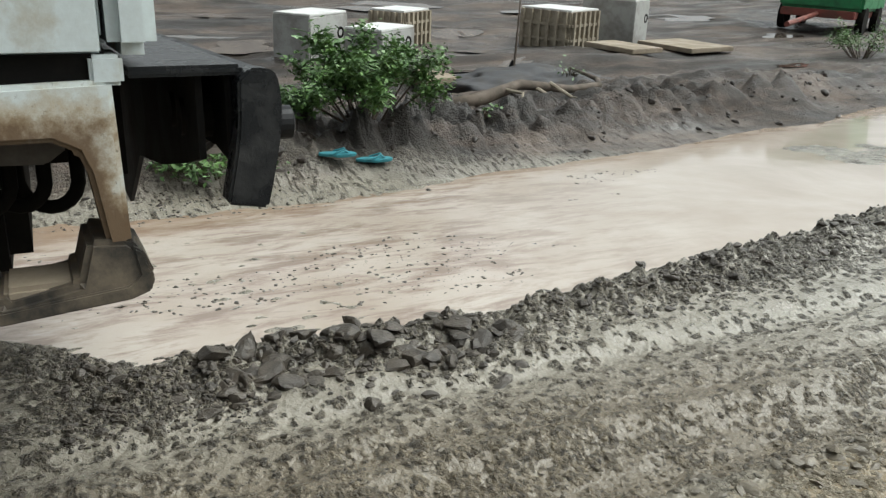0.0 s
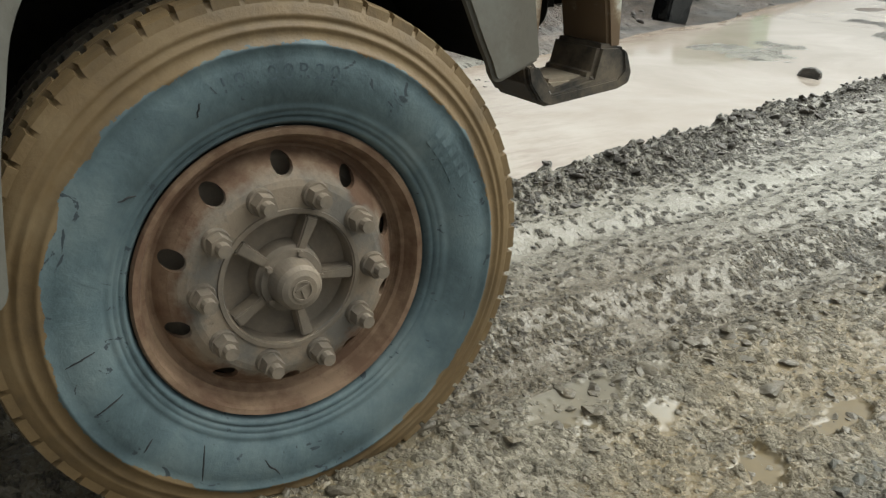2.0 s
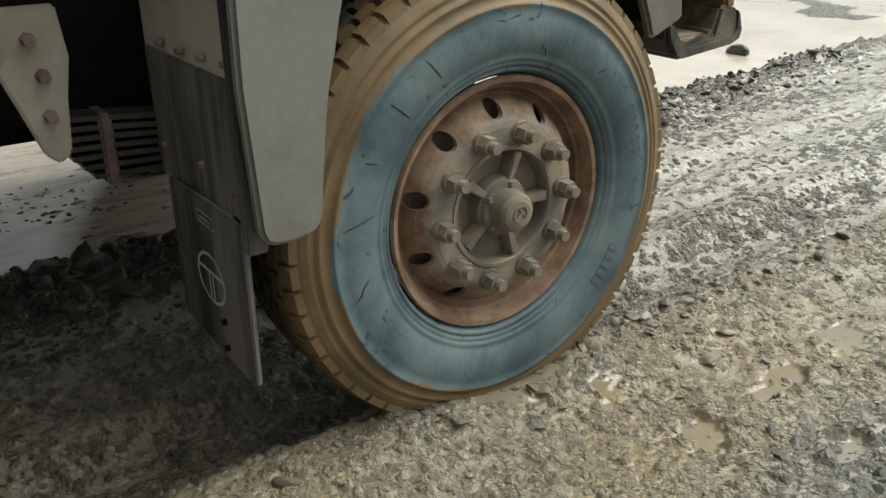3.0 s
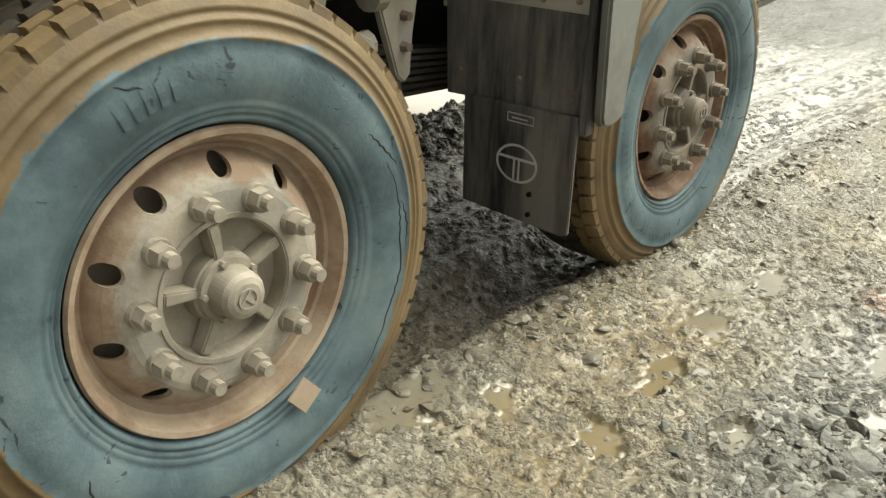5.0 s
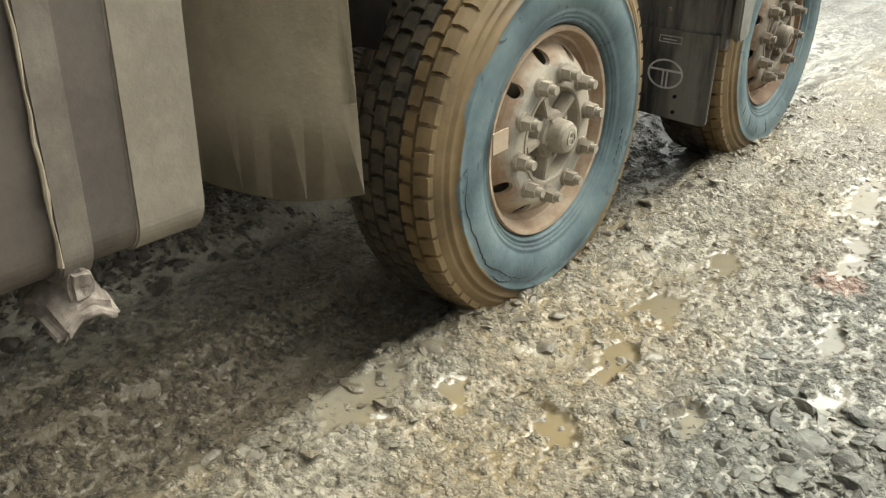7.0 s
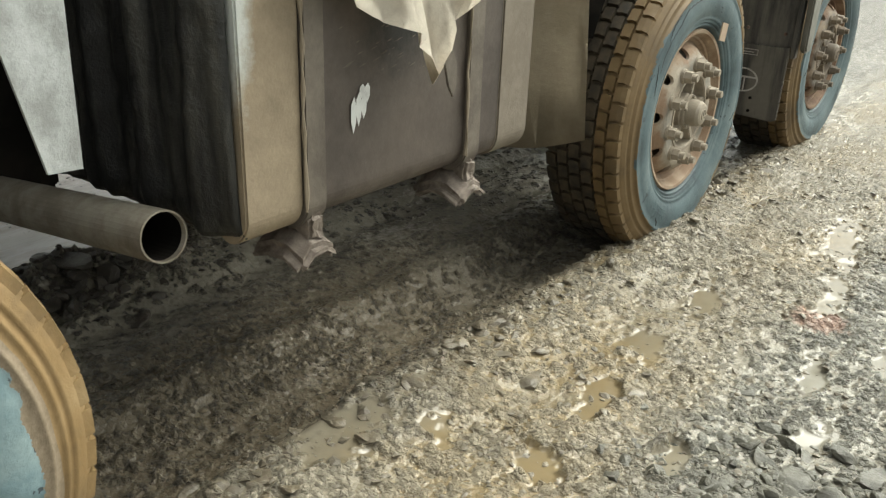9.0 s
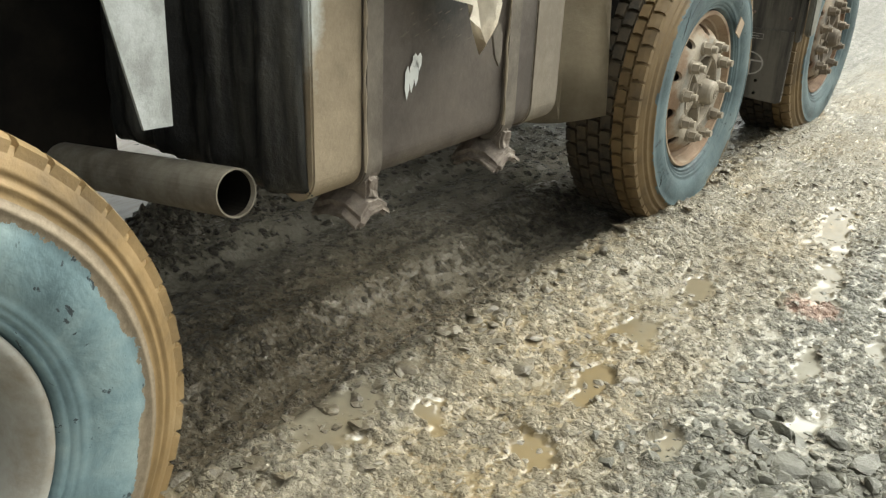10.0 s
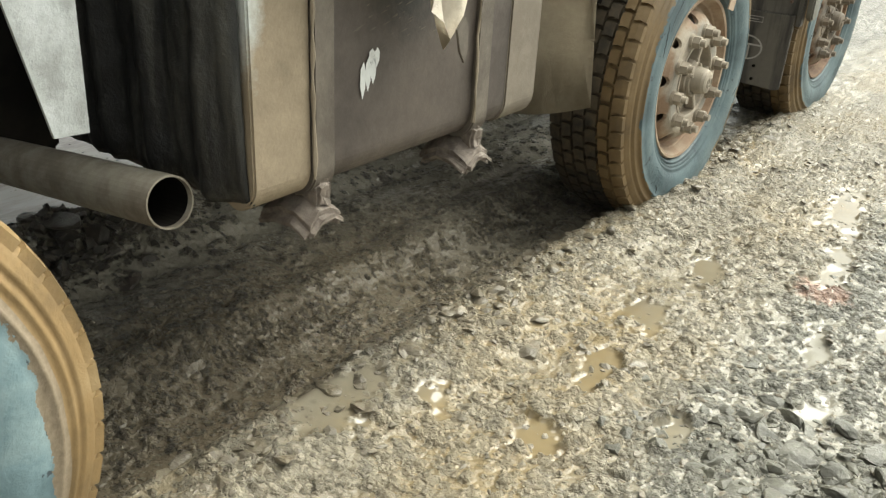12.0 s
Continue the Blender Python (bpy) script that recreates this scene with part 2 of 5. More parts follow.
def tyre_material(name, limit, ragged, pale=1.0):
    """Rubber with a blue-grey painted band on the sidewall, its ragged edge, and ochre mud outside it."""
    m, n, l, p = shader(name)
    tc = n.new("ShaderNodeTexCoord").outputs["Object"]
    sep = n.new("ShaderNodeSeparateXYZ")
    l.new(tc, sep.inputs[0])
    r = maths(n, l, "SQRT", maths(n, l, "ADD", maths(n, l, "POWER", sep.outputs[1], 2.0), maths(n, l, "POWER", sep.outputs[2], 2.0)))
    edge = maths(n, l, "MULTIPLY_ADD", noise_node(n, l, 6, 8, 0.7, tc), ragged, -0.5 * ragged)
    rr = maths(n, l, "ADD", r, edge)
    blue_in = maths(n, l, "LESS_THAN", rr, limit)
    face = maths(n, l, "GREATER_THAN", sep.outputs[0], -0.03)
    mask = maths(n, l, "MULTIPLY", blue_in, face)
    big = noise_node(n, l, 5, 7, 0.65, tc)
    fine = noise_node(n, l, 70, 5, 0.7, tc)
    blue = ramp(n, l, big, [(q, tuple(v * pale for v in c)) for q, c in ((0.36, (0.045, 0.073, 0.083)), (0.5, (0.086, 0.129, 0.142)), (0.68, (0.152, 0.198, 0.202)))])
    cracks = ramp(n, l, noise_node(n, l, 10, 4, 0.55, tc, 3.0), [(0.33, (1, 1, 1)), (0.35, (0, 0, 0))])
    blue = mix(n, l, cracks, blue, (0.03, 0.045, 0.055))
    dust = ramp(n, l, big, [(q, tuple(v * (0.55 + 0.45 * pale) for v in c)) for q, c in ((0.3, (0.08, 0.052, 0.022)), (0.52, (0.165, 0.106, 0.044)), (0.75, (0.225, 0.16, 0.082)))])
    # darker brown over the tread's inner rows, split off by deep
    inner_tread = ramp(n, l, noise_node(n, l, 16, 6, 0.7, tc), [(0.35, (0.018, 0.016, 0.013)), (0.6, (0.075, 0.056, 0.034))])
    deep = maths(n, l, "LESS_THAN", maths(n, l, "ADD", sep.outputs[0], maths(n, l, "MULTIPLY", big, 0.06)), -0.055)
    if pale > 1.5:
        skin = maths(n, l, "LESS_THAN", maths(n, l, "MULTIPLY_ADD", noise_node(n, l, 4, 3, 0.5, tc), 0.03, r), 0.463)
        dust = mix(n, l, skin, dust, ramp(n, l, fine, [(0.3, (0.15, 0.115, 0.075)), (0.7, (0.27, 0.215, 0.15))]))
    brown = mix(n, l, deep, dust, inner_tread)
    col = mix(n, l, mask, brown, blue)
    col = mix(n, l, maths(n, l, "MULTIPLY", fine, 0.22), col, (0.05, 0.045, 0.04))
    l.new(col, p.inputs["Base Color"])
    l.new(maths(n, l, "MULTIPLY_ADD", big, 0.35, 0.45), p.inputs["Roughness"])
    wrinkle = noise_node(n, l, 9, 5, 0.6, tc, 1.5)
    bump(n, l, p, maths(n, l, "ADD", maths(n, l, "MULTIPLY_ADD", wrinkle, 2.0, fine), maths(n, l, "MULTIPLY", mask, 0.6)), 0.32, 0.004)
    return m


MUD = mud_material()
WATER = water_material()
POOL = worn("rain_pool", (0.13, 0.105, 0.085), (0.09, 0.072, 0.058), 0.4, 1.5, (0.03, 0.06), 30, 0, 0.02)
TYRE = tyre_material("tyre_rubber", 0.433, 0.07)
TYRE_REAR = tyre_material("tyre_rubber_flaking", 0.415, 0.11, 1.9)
CLOD = worn("clod_mud", (0.082, 0.067, 0.05), (0.042, 0.035, 0.027), 0.5, 14, (0.35, 0.55), 120, 0, 0.8)
GREYCLOD = worn("grey_clod", (0.105, 0.1, 0.075), (0.052, 0.049, 0.037), 0.5, 14, (0.3, 0.55), 120, 0, 0.8)
BANKCLOD = worn("bank_soil", (0.045, 0.033, 0.025), (0.022, 0.017, 0.013), 0.5, 9, (0.4, 0.7), 90, 0, 0.8)
CRUMB = worn("crumb_mud", (0.18, 0.15, 0.104), (0.095, 0.08, 0.056), 0.5, 14, (0.25, 0.5), 120, 0, 0.6)


def rim_material(name, outer, rust, inner, grey):
    """Rust and dust on the rim's ring, grey mud over the disc inside it."""
    m, n, l, p = shader(name)
    tc = n.new("ShaderNodeTexCoord").outputs["Object"]
    sep = n.new("ShaderNodeSeparateXYZ")
    l.new(tc, sep.inputs[0])
    r = maths(n, l, "SQRT", maths(n, l, "ADD", maths(n, l, "POWER", sep.outputs[1], 2.0), maths(n, l, "POWER", sep.outputs[2], 2.0)))
    big = noise_node(n, l, 9, 8, 0.68, tc)
    fine = noise_node(n, l, 95, 5, 0.72, tc)
    disc = ramp(n, l, maths(n, l, "ADD", r, maths(n, l, "MULTIPLY_ADD", big, 0.14, -0.07)), [(0.195, (1, 1, 1)), (0.215, (0, 0, 0))])
    blotch = ramp(n, l, big, [(0.42, (0, 0, 0)), (0.58, (1, 1, 1))])
    col = mix(n, l, disc, mix(n, l, blotch, outer, rust), mix(n, l, blotch, inner, grey))
    col = mix(n, l, ramp(n, l, fine, [(0.30, (0.35, 0.35, 0.35)), (0.42, (0, 0, 0))]), col, tuple(c * 0.6 for c in rust))
    l.new(col, p.inputs["Base Color"])
    p.inputs["Roughness"].default_value = 0.8
    bump(n, l, p, maths(n, l, "ADD", fine, maths(n, l, "MULTIPLY", big, 1.5)), 0.35, 0.004)
    return m


RIM = rim_material("rusty_dusty_rim", (0.24, 0.158, 0.10), (0.135, 0.076, 0.045), (0.25, 0.197, 0.143), (0.15, 0.135, 0.115))
RIM_DRY = rim_material("dried_mud_rim", (0.36, 0.275, 0.195), (0.26, 0.175, 0.115), (0.38, 0.325, 0.255), (0.25, 0.23, 0.195))
HUB_DRY = worn("dried_mud_hub", (0.38, 0.33, 0.26), (0.25, 0.21, 0.16), 0.5, 7, (0.65, 0.85), 90)
HUB = worn("muddy_hub", (0.245, 0.195, 0.142), (0.155, 0.13, 0.102), 0.5, 7, (0.65, 0.85), 90)
PALE = worn("pale_dusty_steel", (0.38, 0.37, 0.34), (0.26, 0.22, 0.17), 0.4, 6, (0.6, 0.8), 80)
WHITE = worn("dirty_white_paint", (0.66, 0.72, 0.72), (0.42, 0.37, 0.27), 0.26, 5, (0.35, 0.7), 70, 0, 0.12)
CREAM = worn("dusty_fender_plastic", (0.185, 0.183, 0.158), (0.135, 0.122, 0.097), 0.4, 3, (0.5, 0.75), 60, 0, 0.15)
STRAP = worn("dusty_strap_steel", (0.17, 0.145, 0.118), (0.105, 0.087, 0.07), 0.5, 8, (0.5, 0.7), 70, 0, 0.3)


def stained_material():
    """White paint with rust-brown stains that creep outwards from the step's opening and down its front leg."""
    m, n, l, p = shader("rust_stained_paint")
    tc = n.new("ShaderNodeTexCoord").outputs["Object"]
    sep = n.new("ShaderNodeSeparateXYZ")
    l.new(tc, sep.inputs[0])
    big = noise_node(n, l, 14, 8, 0.7, tc)
    fine = noise_node(n, l, 80, 5, 0.7, tc)
    wide = maths(n, l, "ADD", maths(n, l, "ABSOLUTE", maths(n, l, "ADD", sep.outputs[1], -0.272)), -0.084)
    gap = maths(n, l, "MAXIMUM", wide, maths(n, l, "ADD", sep.outputs[2], -0.960))
    low = maths(n, l, "MULTIPLY", maths(n, l, "GREATER_THAN", sep.outputs[1], 0.33), maths(n, l, "MAXIMUM", maths(n, l, "MULTIPLY_ADD", sep.outputs[2], -0.55, 0.485), 0.0))
    reach = maths(n, l, "SUBTRACT", maths(n, l, "MULTIPLY_ADD", big, 0.12, low), gap)
    dark = ramp(n, l, reach, [(0.012, (0, 0, 0)), (0.045, (1, 1, 1))])
    tan = ramp(n, l, maths(n, l, "MULTIPLY_ADD", big, 0.05, reach), [(0.0, (0, 0, 0)), (0.075, (1, 1, 1))])
    col = mix(n, l, ramp(n, l, big, [(0.42, (0, 0, 0)), (0.62, (0.6, 0.6, 0.6))]), (0.62, 0.66, 0.64), (0.46, 0.43, 0.34))
    col = mix(n, l, tan, col, (0.40, 0.285, 0.15))
    col = mix(n, l, maths(n, l, "MULTIPLY", dark, 0.85), col, (0.10, 0.06, 0.034))
    col = mix(n, l, ramp(n, l, fine, [(0.30, (0.7, 0.7, 0.7)), (0.40, (0, 0, 0))]), col, (0.14, 0.11, 0.08))
    l.new(col, p.inputs["Base Color"])
    l.new(maths(n, l, "MULTIPLY_ADD", tan, 0.3, 0.42), p.inputs["Roughness"])
    bump(n, l, p, fine, 0.2, 0.004)
    return m


STAIN = stained_material()
BLACK = worn("black_plastic", (0.005, 0.0055, 0.007), (0.016, 0.0155, 0.015), 0.22, 5, (0.35, 0.7), 60, spec=0.3)
UNDER = worn("dark_underbody", (0.006, 0.0055, 0.005), (0.02, 0.017, 0.014), 0.4, 5, (0.7, 0.9), 50, spec=0.1)
FLAP = worn("muddy_rubber_flap", (0.215, 0.195, 0.165), (0.016, 0.016, 0.017), 0.55, 4, (0.4, 0.7), 60, 0, 0.3, True)
BEIGE = worn("mud_coated_flap", (0.44, 0.40, 0.33), (0.33, 0.29, 0.225), 0.5, 3, (0.6, 0.8), 60, 0, 0.3)
TANK = worn("dusty_dark_tank", (0.108, 0.087, 0.073), (0.07, 0.056, 0.047), 0.5, 4, (0.4, 0.65), 70, 0, 0.2)
CAKE = worn("caked_mud", (0.26, 0.215, 0.18), (0.13, 0.105, 0.085), 0.5, 30, (0.6, 0.85), 90, 0, 0.6)
TANKEND = worn("sooty_tank_end", (0.095, 0.092, 0.08), (0.007, 0.007, 0.007), 0.66, 7, (0.3, 0.6), 55, 0, 1.0, True)
SAND = worn("dried_mud", (0.33, 0.275, 0.205), (0.23, 0.185, 0.13), 0.5, 4, (0.6, 0.8), 70, 0, 0.3)
BAND = worn("grey_dried_mud", (0.27, 0.235, 0.185), (0.185, 0.155, 0.12), 0.5, 4, (0.6, 0.8), 70, 0, 0.3)
SHEENBAND = worn("tan_mud_painted_sheen", (0.36, 0.285, 0.195), (0.24, 0.19, 0.13), 0.5, 4, (0.55, 0.8), 90, 0, 0.4)


def tone_patch(mat, centre, reach, tint, soft):
    """Lay a ragged patch of another tone over a material, round a place on the thing."""
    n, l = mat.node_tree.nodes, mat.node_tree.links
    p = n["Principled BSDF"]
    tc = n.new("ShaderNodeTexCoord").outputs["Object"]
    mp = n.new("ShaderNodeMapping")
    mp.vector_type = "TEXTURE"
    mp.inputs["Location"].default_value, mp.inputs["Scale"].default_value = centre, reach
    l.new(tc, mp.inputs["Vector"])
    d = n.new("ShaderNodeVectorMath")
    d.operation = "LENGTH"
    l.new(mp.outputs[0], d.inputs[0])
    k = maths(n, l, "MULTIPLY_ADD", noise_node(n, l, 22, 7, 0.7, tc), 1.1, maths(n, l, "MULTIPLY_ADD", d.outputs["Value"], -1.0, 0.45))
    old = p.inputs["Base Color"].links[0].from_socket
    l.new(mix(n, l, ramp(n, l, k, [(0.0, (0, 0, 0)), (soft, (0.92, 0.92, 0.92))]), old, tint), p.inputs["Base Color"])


# near-black ragged tone on the tank, round the hanging cloth's point
tone_patch(TANK, (-1.12, -3.755, 0.93), (0.2, 0.15, 0.12), (0.012, 0.012, 0.012), 0.7)
# highlight on the rear band's upper edge, put into its colour as a pale patch
tone_patch(SHEENBAND, (-1.12, -4.16, 1.02), (0.3, 0.045, 0.22), (0.50, 0.52, 0.50), 0.5)
SPRING = worn("muddy_spring_steel", (0.045, 0.042, 0.038), (0.10, 0.085, 0.065), 0.45, 6, (0.35, 0.6), 60)
GUARD = worn("mud_film_rubber", (0.47, 0.42, 0.34), (0.34, 0.30, 0.235), 0.5, 3, (0.5, 0.75), 60, 0, 0.4)
SCUFF = worn("scuffed_black_paint", (0.006, 0.007, 0.009), (0.032, 0.031, 0.030), 0.2, 9, (0.22, 0.55), 70, 0, 0.3)
STEPM = worn("muddy_black_plastic", (0.018, 0.018, 0.018), (0.17, 0.135, 0.095), 0.42, 9, (0.35, 0.7), 70)
RUST = worn("rusty_bracket", (0.27, 0.20, 0.165), (0.16, 0.10, 0.075), 0.5, 12, (0.7, 0.9), 90, 0, 0.5)
PIPE = worn("dirty_exhaust_steel", (0.42, 0.38, 0.31), (0.24, 0.205, 0.16), 0.5, 8, (0.5, 0.75), 80, 0.2, 0.3)
GALV = worn("pale_scuffed_plate", (0.50, 0.52, 0.52), (0.30, 0.31, 0.30), 0.5, 14, (0.5, 0.7), 120, 0, 0.4)
CANVAS = worn("torn_canvas", (0.72, 0.66, 0.56), (0.45, 0.38, 0.29), 0.4, 5, (0.8, 0.9), 90)
LINE = worn("pale_print", (0.62, 0.59, 0.55), (0.3, 0.27, 0.24), 0.3, 9, (0.6, 0.8))
CHALK = worn("white_paint_mark", (0.75, 0.76, 0.74), (0.5, 0.5, 0.48), 0.2, 20)
CONC = worn("concrete", (0.42, 0.42, 0.40), (0.26, 0.25, 0.23), 0.4, 3, (0.8, 0.9), 40)
CONCW = worn("pale_wet_concrete", (0.78, 0.78, 0.76), (0.6, 0.59, 0.56), 0.3, 3, (0.3, 0.6), 40)
WOOD = worn("weathered_wood", (0.38, 0.33, 0.25), (0.25, 0.21, 0.155), 0.4, 6, (0.7, 0.9), 60)
BARK = worn("bark", (0.13, 0.10, 0.075), (0.07, 0.055, 0.04), 0.5, 9, (0.8, 0.9), 60, 0, 0.6)
LEAF = worn("green_leaf", (0.13, 0.24, 0.06), (0.06, 0.125, 0.035), 0.5, 9, (0.4, 0.6), 80)
LEAFP = worn("pale_leaf", (0.26, 0.38, 0.20), (0.17, 0.28, 0.13), 0.4, 9, (0.4, 0.6), 80)
TEAL = worn("teal_rubber", (0.05, 0.27, 0.32), (0.035, 0.17, 0.2), 0.3, 12, (0.5, 0.7))
GREEN = worn("green_paint", (0.02, 0.22, 0.07), (0.015, 0.12, 0.045), 0.4, 3, (0.4, 0.6))
REDP = worn("red_oxide_paint", (0.22, 0.05, 0.035), (0.13, 0.05, 0.035), 0.4, 5, (0.5, 0.7))
ASH = worn("black_ash", (0.035, 0.036, 0.04), (0.06, 0.055, 0.05), 0.4, 5, (0.6, 0.9), 60, 0, 0.5)
CARD = worn("cardboard", (0.42, 0.32, 0.23), (0.36, 0.26, 0.18), 0.3, 9, (0.8, 0.9))


# ---- building helpers ----
def mesh_of(name, bm, mat, smooth=False):
    me = bpy.data.meshes.new(name)
    bm.to_mesh(me)
    bm.free()
    me.materials.append(mat)
    if smooth:
        me.shade_smooth()
    return me


def part(name, bm, mat, parent=None, label="", smooth=False, m=None):
    ob = new(name, mesh_of(name, bm, mat, smooth))
    if parent is not None:
        ob.parent = parent
    if m is not None:
        ob.matrix_basis = m
    return tagged(ob, label) if label else ob


def thing(name, label, category, m=None, group="", kind=""):
    ob = new(name)
    if m is not None:
        ob.matrix_basis = m
    return tagged(ob, label, category, group, kind)


def bevel(bm, w, seg=2):
    bmesh.ops.bevel(bm, geom=[e for e in bm.edges if e.calc_face_angle(0) > 0.5], offset=w, segments=seg, affect="EDGES", clamp_overlap=True)
    return bm


def box(x0, x1, y0, y1, z0, z1, w=0.0, seg=2, bm=None):
    out = bmesh.new() if bm is None else bm
    b = bmesh.new()
    bmesh.ops.create_cube(b, size=1, matrix=Matrix.Translation(((x0 + x1) / 2, (y0 + y1) / 2, (z0 + z1) / 2)) @ Matrix.Diagonal((x1 - x0, y1 - y0, z1 - z0, 1)))
    if w:
        bevel(b, w, seg)
    merge(out, b)
    return out


def merge(bm, other):
    me = bpy.data.meshes.new("tmp")
    other.to_mesh(me)
    other.free()
    bm.from_mesh(me)
    bpy.data.meshes.remove(me)
    return bm


def tube(points, radii, sides=12, bm=None, caps=True):
    """A round bar along points."""
    bm = bm or bmesh.new()
    rings = []
    pts = [Vector(p) for p in points]
    if not isinstance(radii, (list, tuple)):
        radii = [radii] * len(pts)
    for i, p in enumerate(pts):
        d = (pts[min(i + 1, len(pts) - 1)] - pts[max(i - 1, 0)]).normalized()
        a = d.orthogonal().normalized() if i == 0 else (rings_a - d * rings_a.dot(d)).normalized()
        rings_a = a
        b = d.cross(a)
        rings.append([bm.verts.new(p + (a * math.cos(k * math.tau / sides) + b * math.sin(k * math.tau / sides)) * radii[i]) for k in range(sides)])
    for r, s in zip(rings, rings[1:]):
        for k in range(sides):
            bm.faces.new((r[k], r[(k + 1) % sides], s[(k + 1) % sides], s[k]))
    if caps:
        bm.faces.new(rings[0][::-1])
        bm.faces.new(rings[-1])
    return bm


def lathe(profile, seg=96, bm=None, closed=False, arc=None):
    """Turn (u, r) pairs about the x axis, all round or over an arc of degrees."""
    bm = bm or bmesh.new()
    a0, a1 = (0, math.tau) if arc is None else (radians(arc[0]), radians(arc[1]))
    turns = [a0 + (a1 - a0) * k / seg for k in range(seg + (arc is not None))]
    rings = [[bm.verts.new((u, r * math.cos(t), r * math.sin(t))) for t in turns] for u, r in profile]
    pairs = list(zip(rings, rings[1:])) + ([(rings[-1], rings[0])] if closed else [])
    for a, b in pairs:
        for k in range(seg):
            j = (k + 1) % len(turns)
            bm.faces.new((a[k], a[j], b[j], b[k]))
    bmesh.ops.recalc_face_normals(bm, faces=bm.faces[:])
    return bm


def plate(outline, to3d, thick, w=0.0):
    """A flat outline of (a, b) set into space by to3d(a, b, depth), with a thickness."""
    bm = bmesh.new()
    f = [bm.verts.new(to3d(a, b, 0.0)) for a, b in outline]
    g = [bm.verts.new(to3d(a, b, thick)) for a, b in outline]
    bm.faces.new(f)
    bm.faces.new(g[::-1])
    k = len(f)
    for i in range(k):
        bm.faces.new((f[i], g[i], g[(i + 1) % k], f[(i + 1) % k]))
    bmesh.ops.recalc_face_normals(bm, faces=bm.faces[:])
    if w:
        bevel(bm, w)
    return bm


def smooth_run(points, k):
    """A rounded line through (a, b) points, k steps from one to the next."""
    out = []
    for i in range(len(points) - 1):
        p0, p1, p2, p3 = (points[min(max(i + j, 0), len(points) - 1)] for j in (-1, 0, 1, 2))
        for q in range(1, k + 1):
            t = q / k
            out.append(tuple(0.5 * (2 * b + (c - a) * t + (2 * a - 5 * b + 4 * c - d) * t * t + (3 * b - a - 3 * c + d) * t ** 3) for a, b, c, d in zip(p0, p1, p2, p3)))
    return out


def fbm(x, y, scale, octaves=4, seed=0, gain=0.5):
    """Smooth value noise in about -1 to 1, on arrays."""
    total, amp, norm = 0.0 * x, 1.0, 0.0
    for o in range(octaves):
        rng = np.random.RandomState(seed * 31 + o)
        table = rng.rand(256, 256) * 2 - 1
        u, v = x * scale + 17.3 * o, y * scale + 5.1 * o
        i, j = np.floor(u).astype(int), np.floor(v).astype(int)
        fu, fv = u - i, v - j
        fu, fv = fu * fu * (3 - 2 * fu), fv * fv * (3 - 2 * fv)
        g = lambda a, b: table[(i + a) % 256, (j + b) % 256]
        total = total + amp * ((g(0, 0) * (1 - fu) + g(1, 0) * fu) * (1 - fv) + (g(0, 1) * (1 - fu) + g(1, 1) * fu) * fv)
        norm, amp, scale = norm + amp, amp * gain, scale * 2.03
    return total / norm


def step(a, b, x):
    t = np.clip((x - a) / (b - a), 0, 1)
    return t * t * (3 - 2 * t)


# ---- ground ----
RIDGE_Y = [-2, 0.0, 0.3, 0.5, 0.75, 1.0, 1.5, 2.0, 2.9, 4.0, 5.0, 9.0]
RIDGE_X = [-4.2, -2.95, -2.62, -2.42, -2.42, -2.44, -2.36, -2.45, -2.58, -2.78, -2.9, -3.2]
BANK_Y = [-20, 0, 1.6, 2.7, 3.5, 4.9, 6.3, 8.0, 9.9, 14, 40]
BANK_X = [-5.0, -4.9, -4.95, -5.05, -5.3, -5.6, -5.9, -6.4, -7.0, -8.5, -16]
WATER_Z = -0.05


def lumps(x, y, scale, seed):
    """Separate broken crumbs: one flat-topped, tilted chip in each cell of a jittered grid."""
    r = np.random.RandomState(seed)
    jx, jy, size, tall, tx, ty = (r.rand(128, 128) for k in range(6))
    u, v = x * scale, y * scale
    i, j = np.floor(u).astype(int), np.floor(v).astype(int)
    best = np.zeros_like(u)
    for a in (-1, 0, 1):
        for b in (-1, 0, 1):
            p, q = (i + a) % 128, (j + b) % 128
            du, dv = u - (i + a + jx[p, q]), v - (j + b + jy[p, q])
            e = 0.6 + 0.8 * tx[p, q]
            d = np.maximum(np.abs(du * e + dv * (ty[p, q] - 0.5)), np.abs(dv / e - du * (ty[p, q] - 0.5))) * 0.7 + np.hypot(du, dv) * 0.4
            top = tall[p, q] ** 1.5 * np.clip(2.2 * (1 - d / (0.35 + 0.5 * size[p, q])), 0, 1) * (1 + 0.5 * du * (tx[p, q] - 0.5) + 0.5 * dv)
            best = np.maximum(best, top)
    return best


# shallow standing water: middle, half width, half length, turn
POOLS = ((-0.545, 1.93, 0.05, 0.075, 0.5), (-0.335, 2.19, 0.032, 0.10, -0.2), (-0.80, 2.74, 0.05, 0.12, 0.1), (-0.83, 2.36, 0.06, 0.12, 0.2), (-0.80, 2.04, 0.05, 0.12, 0.1), (-0.77, 1.72, 0.06, 0.07, 0.2),
         (-1.15, 1.50, 0.09, 0.13, 0.15), (-1.01, 1.66, 0.05, 0.1, 0.3), (-1.30, 2.55, 0.045, 0.55, 0.03), (-0.42, 2.55, 0.04, 0.18, 0.15), (-0.50, 3.0, 0.05, 0.22, 0.2), (-0.28, 2.7, 0.03, 0.15, 0.1), (-0.32, 3.3, 0.06, 0.3, 0.1), (-0.62, 3.6, 0.07, 0.3, 0.2))


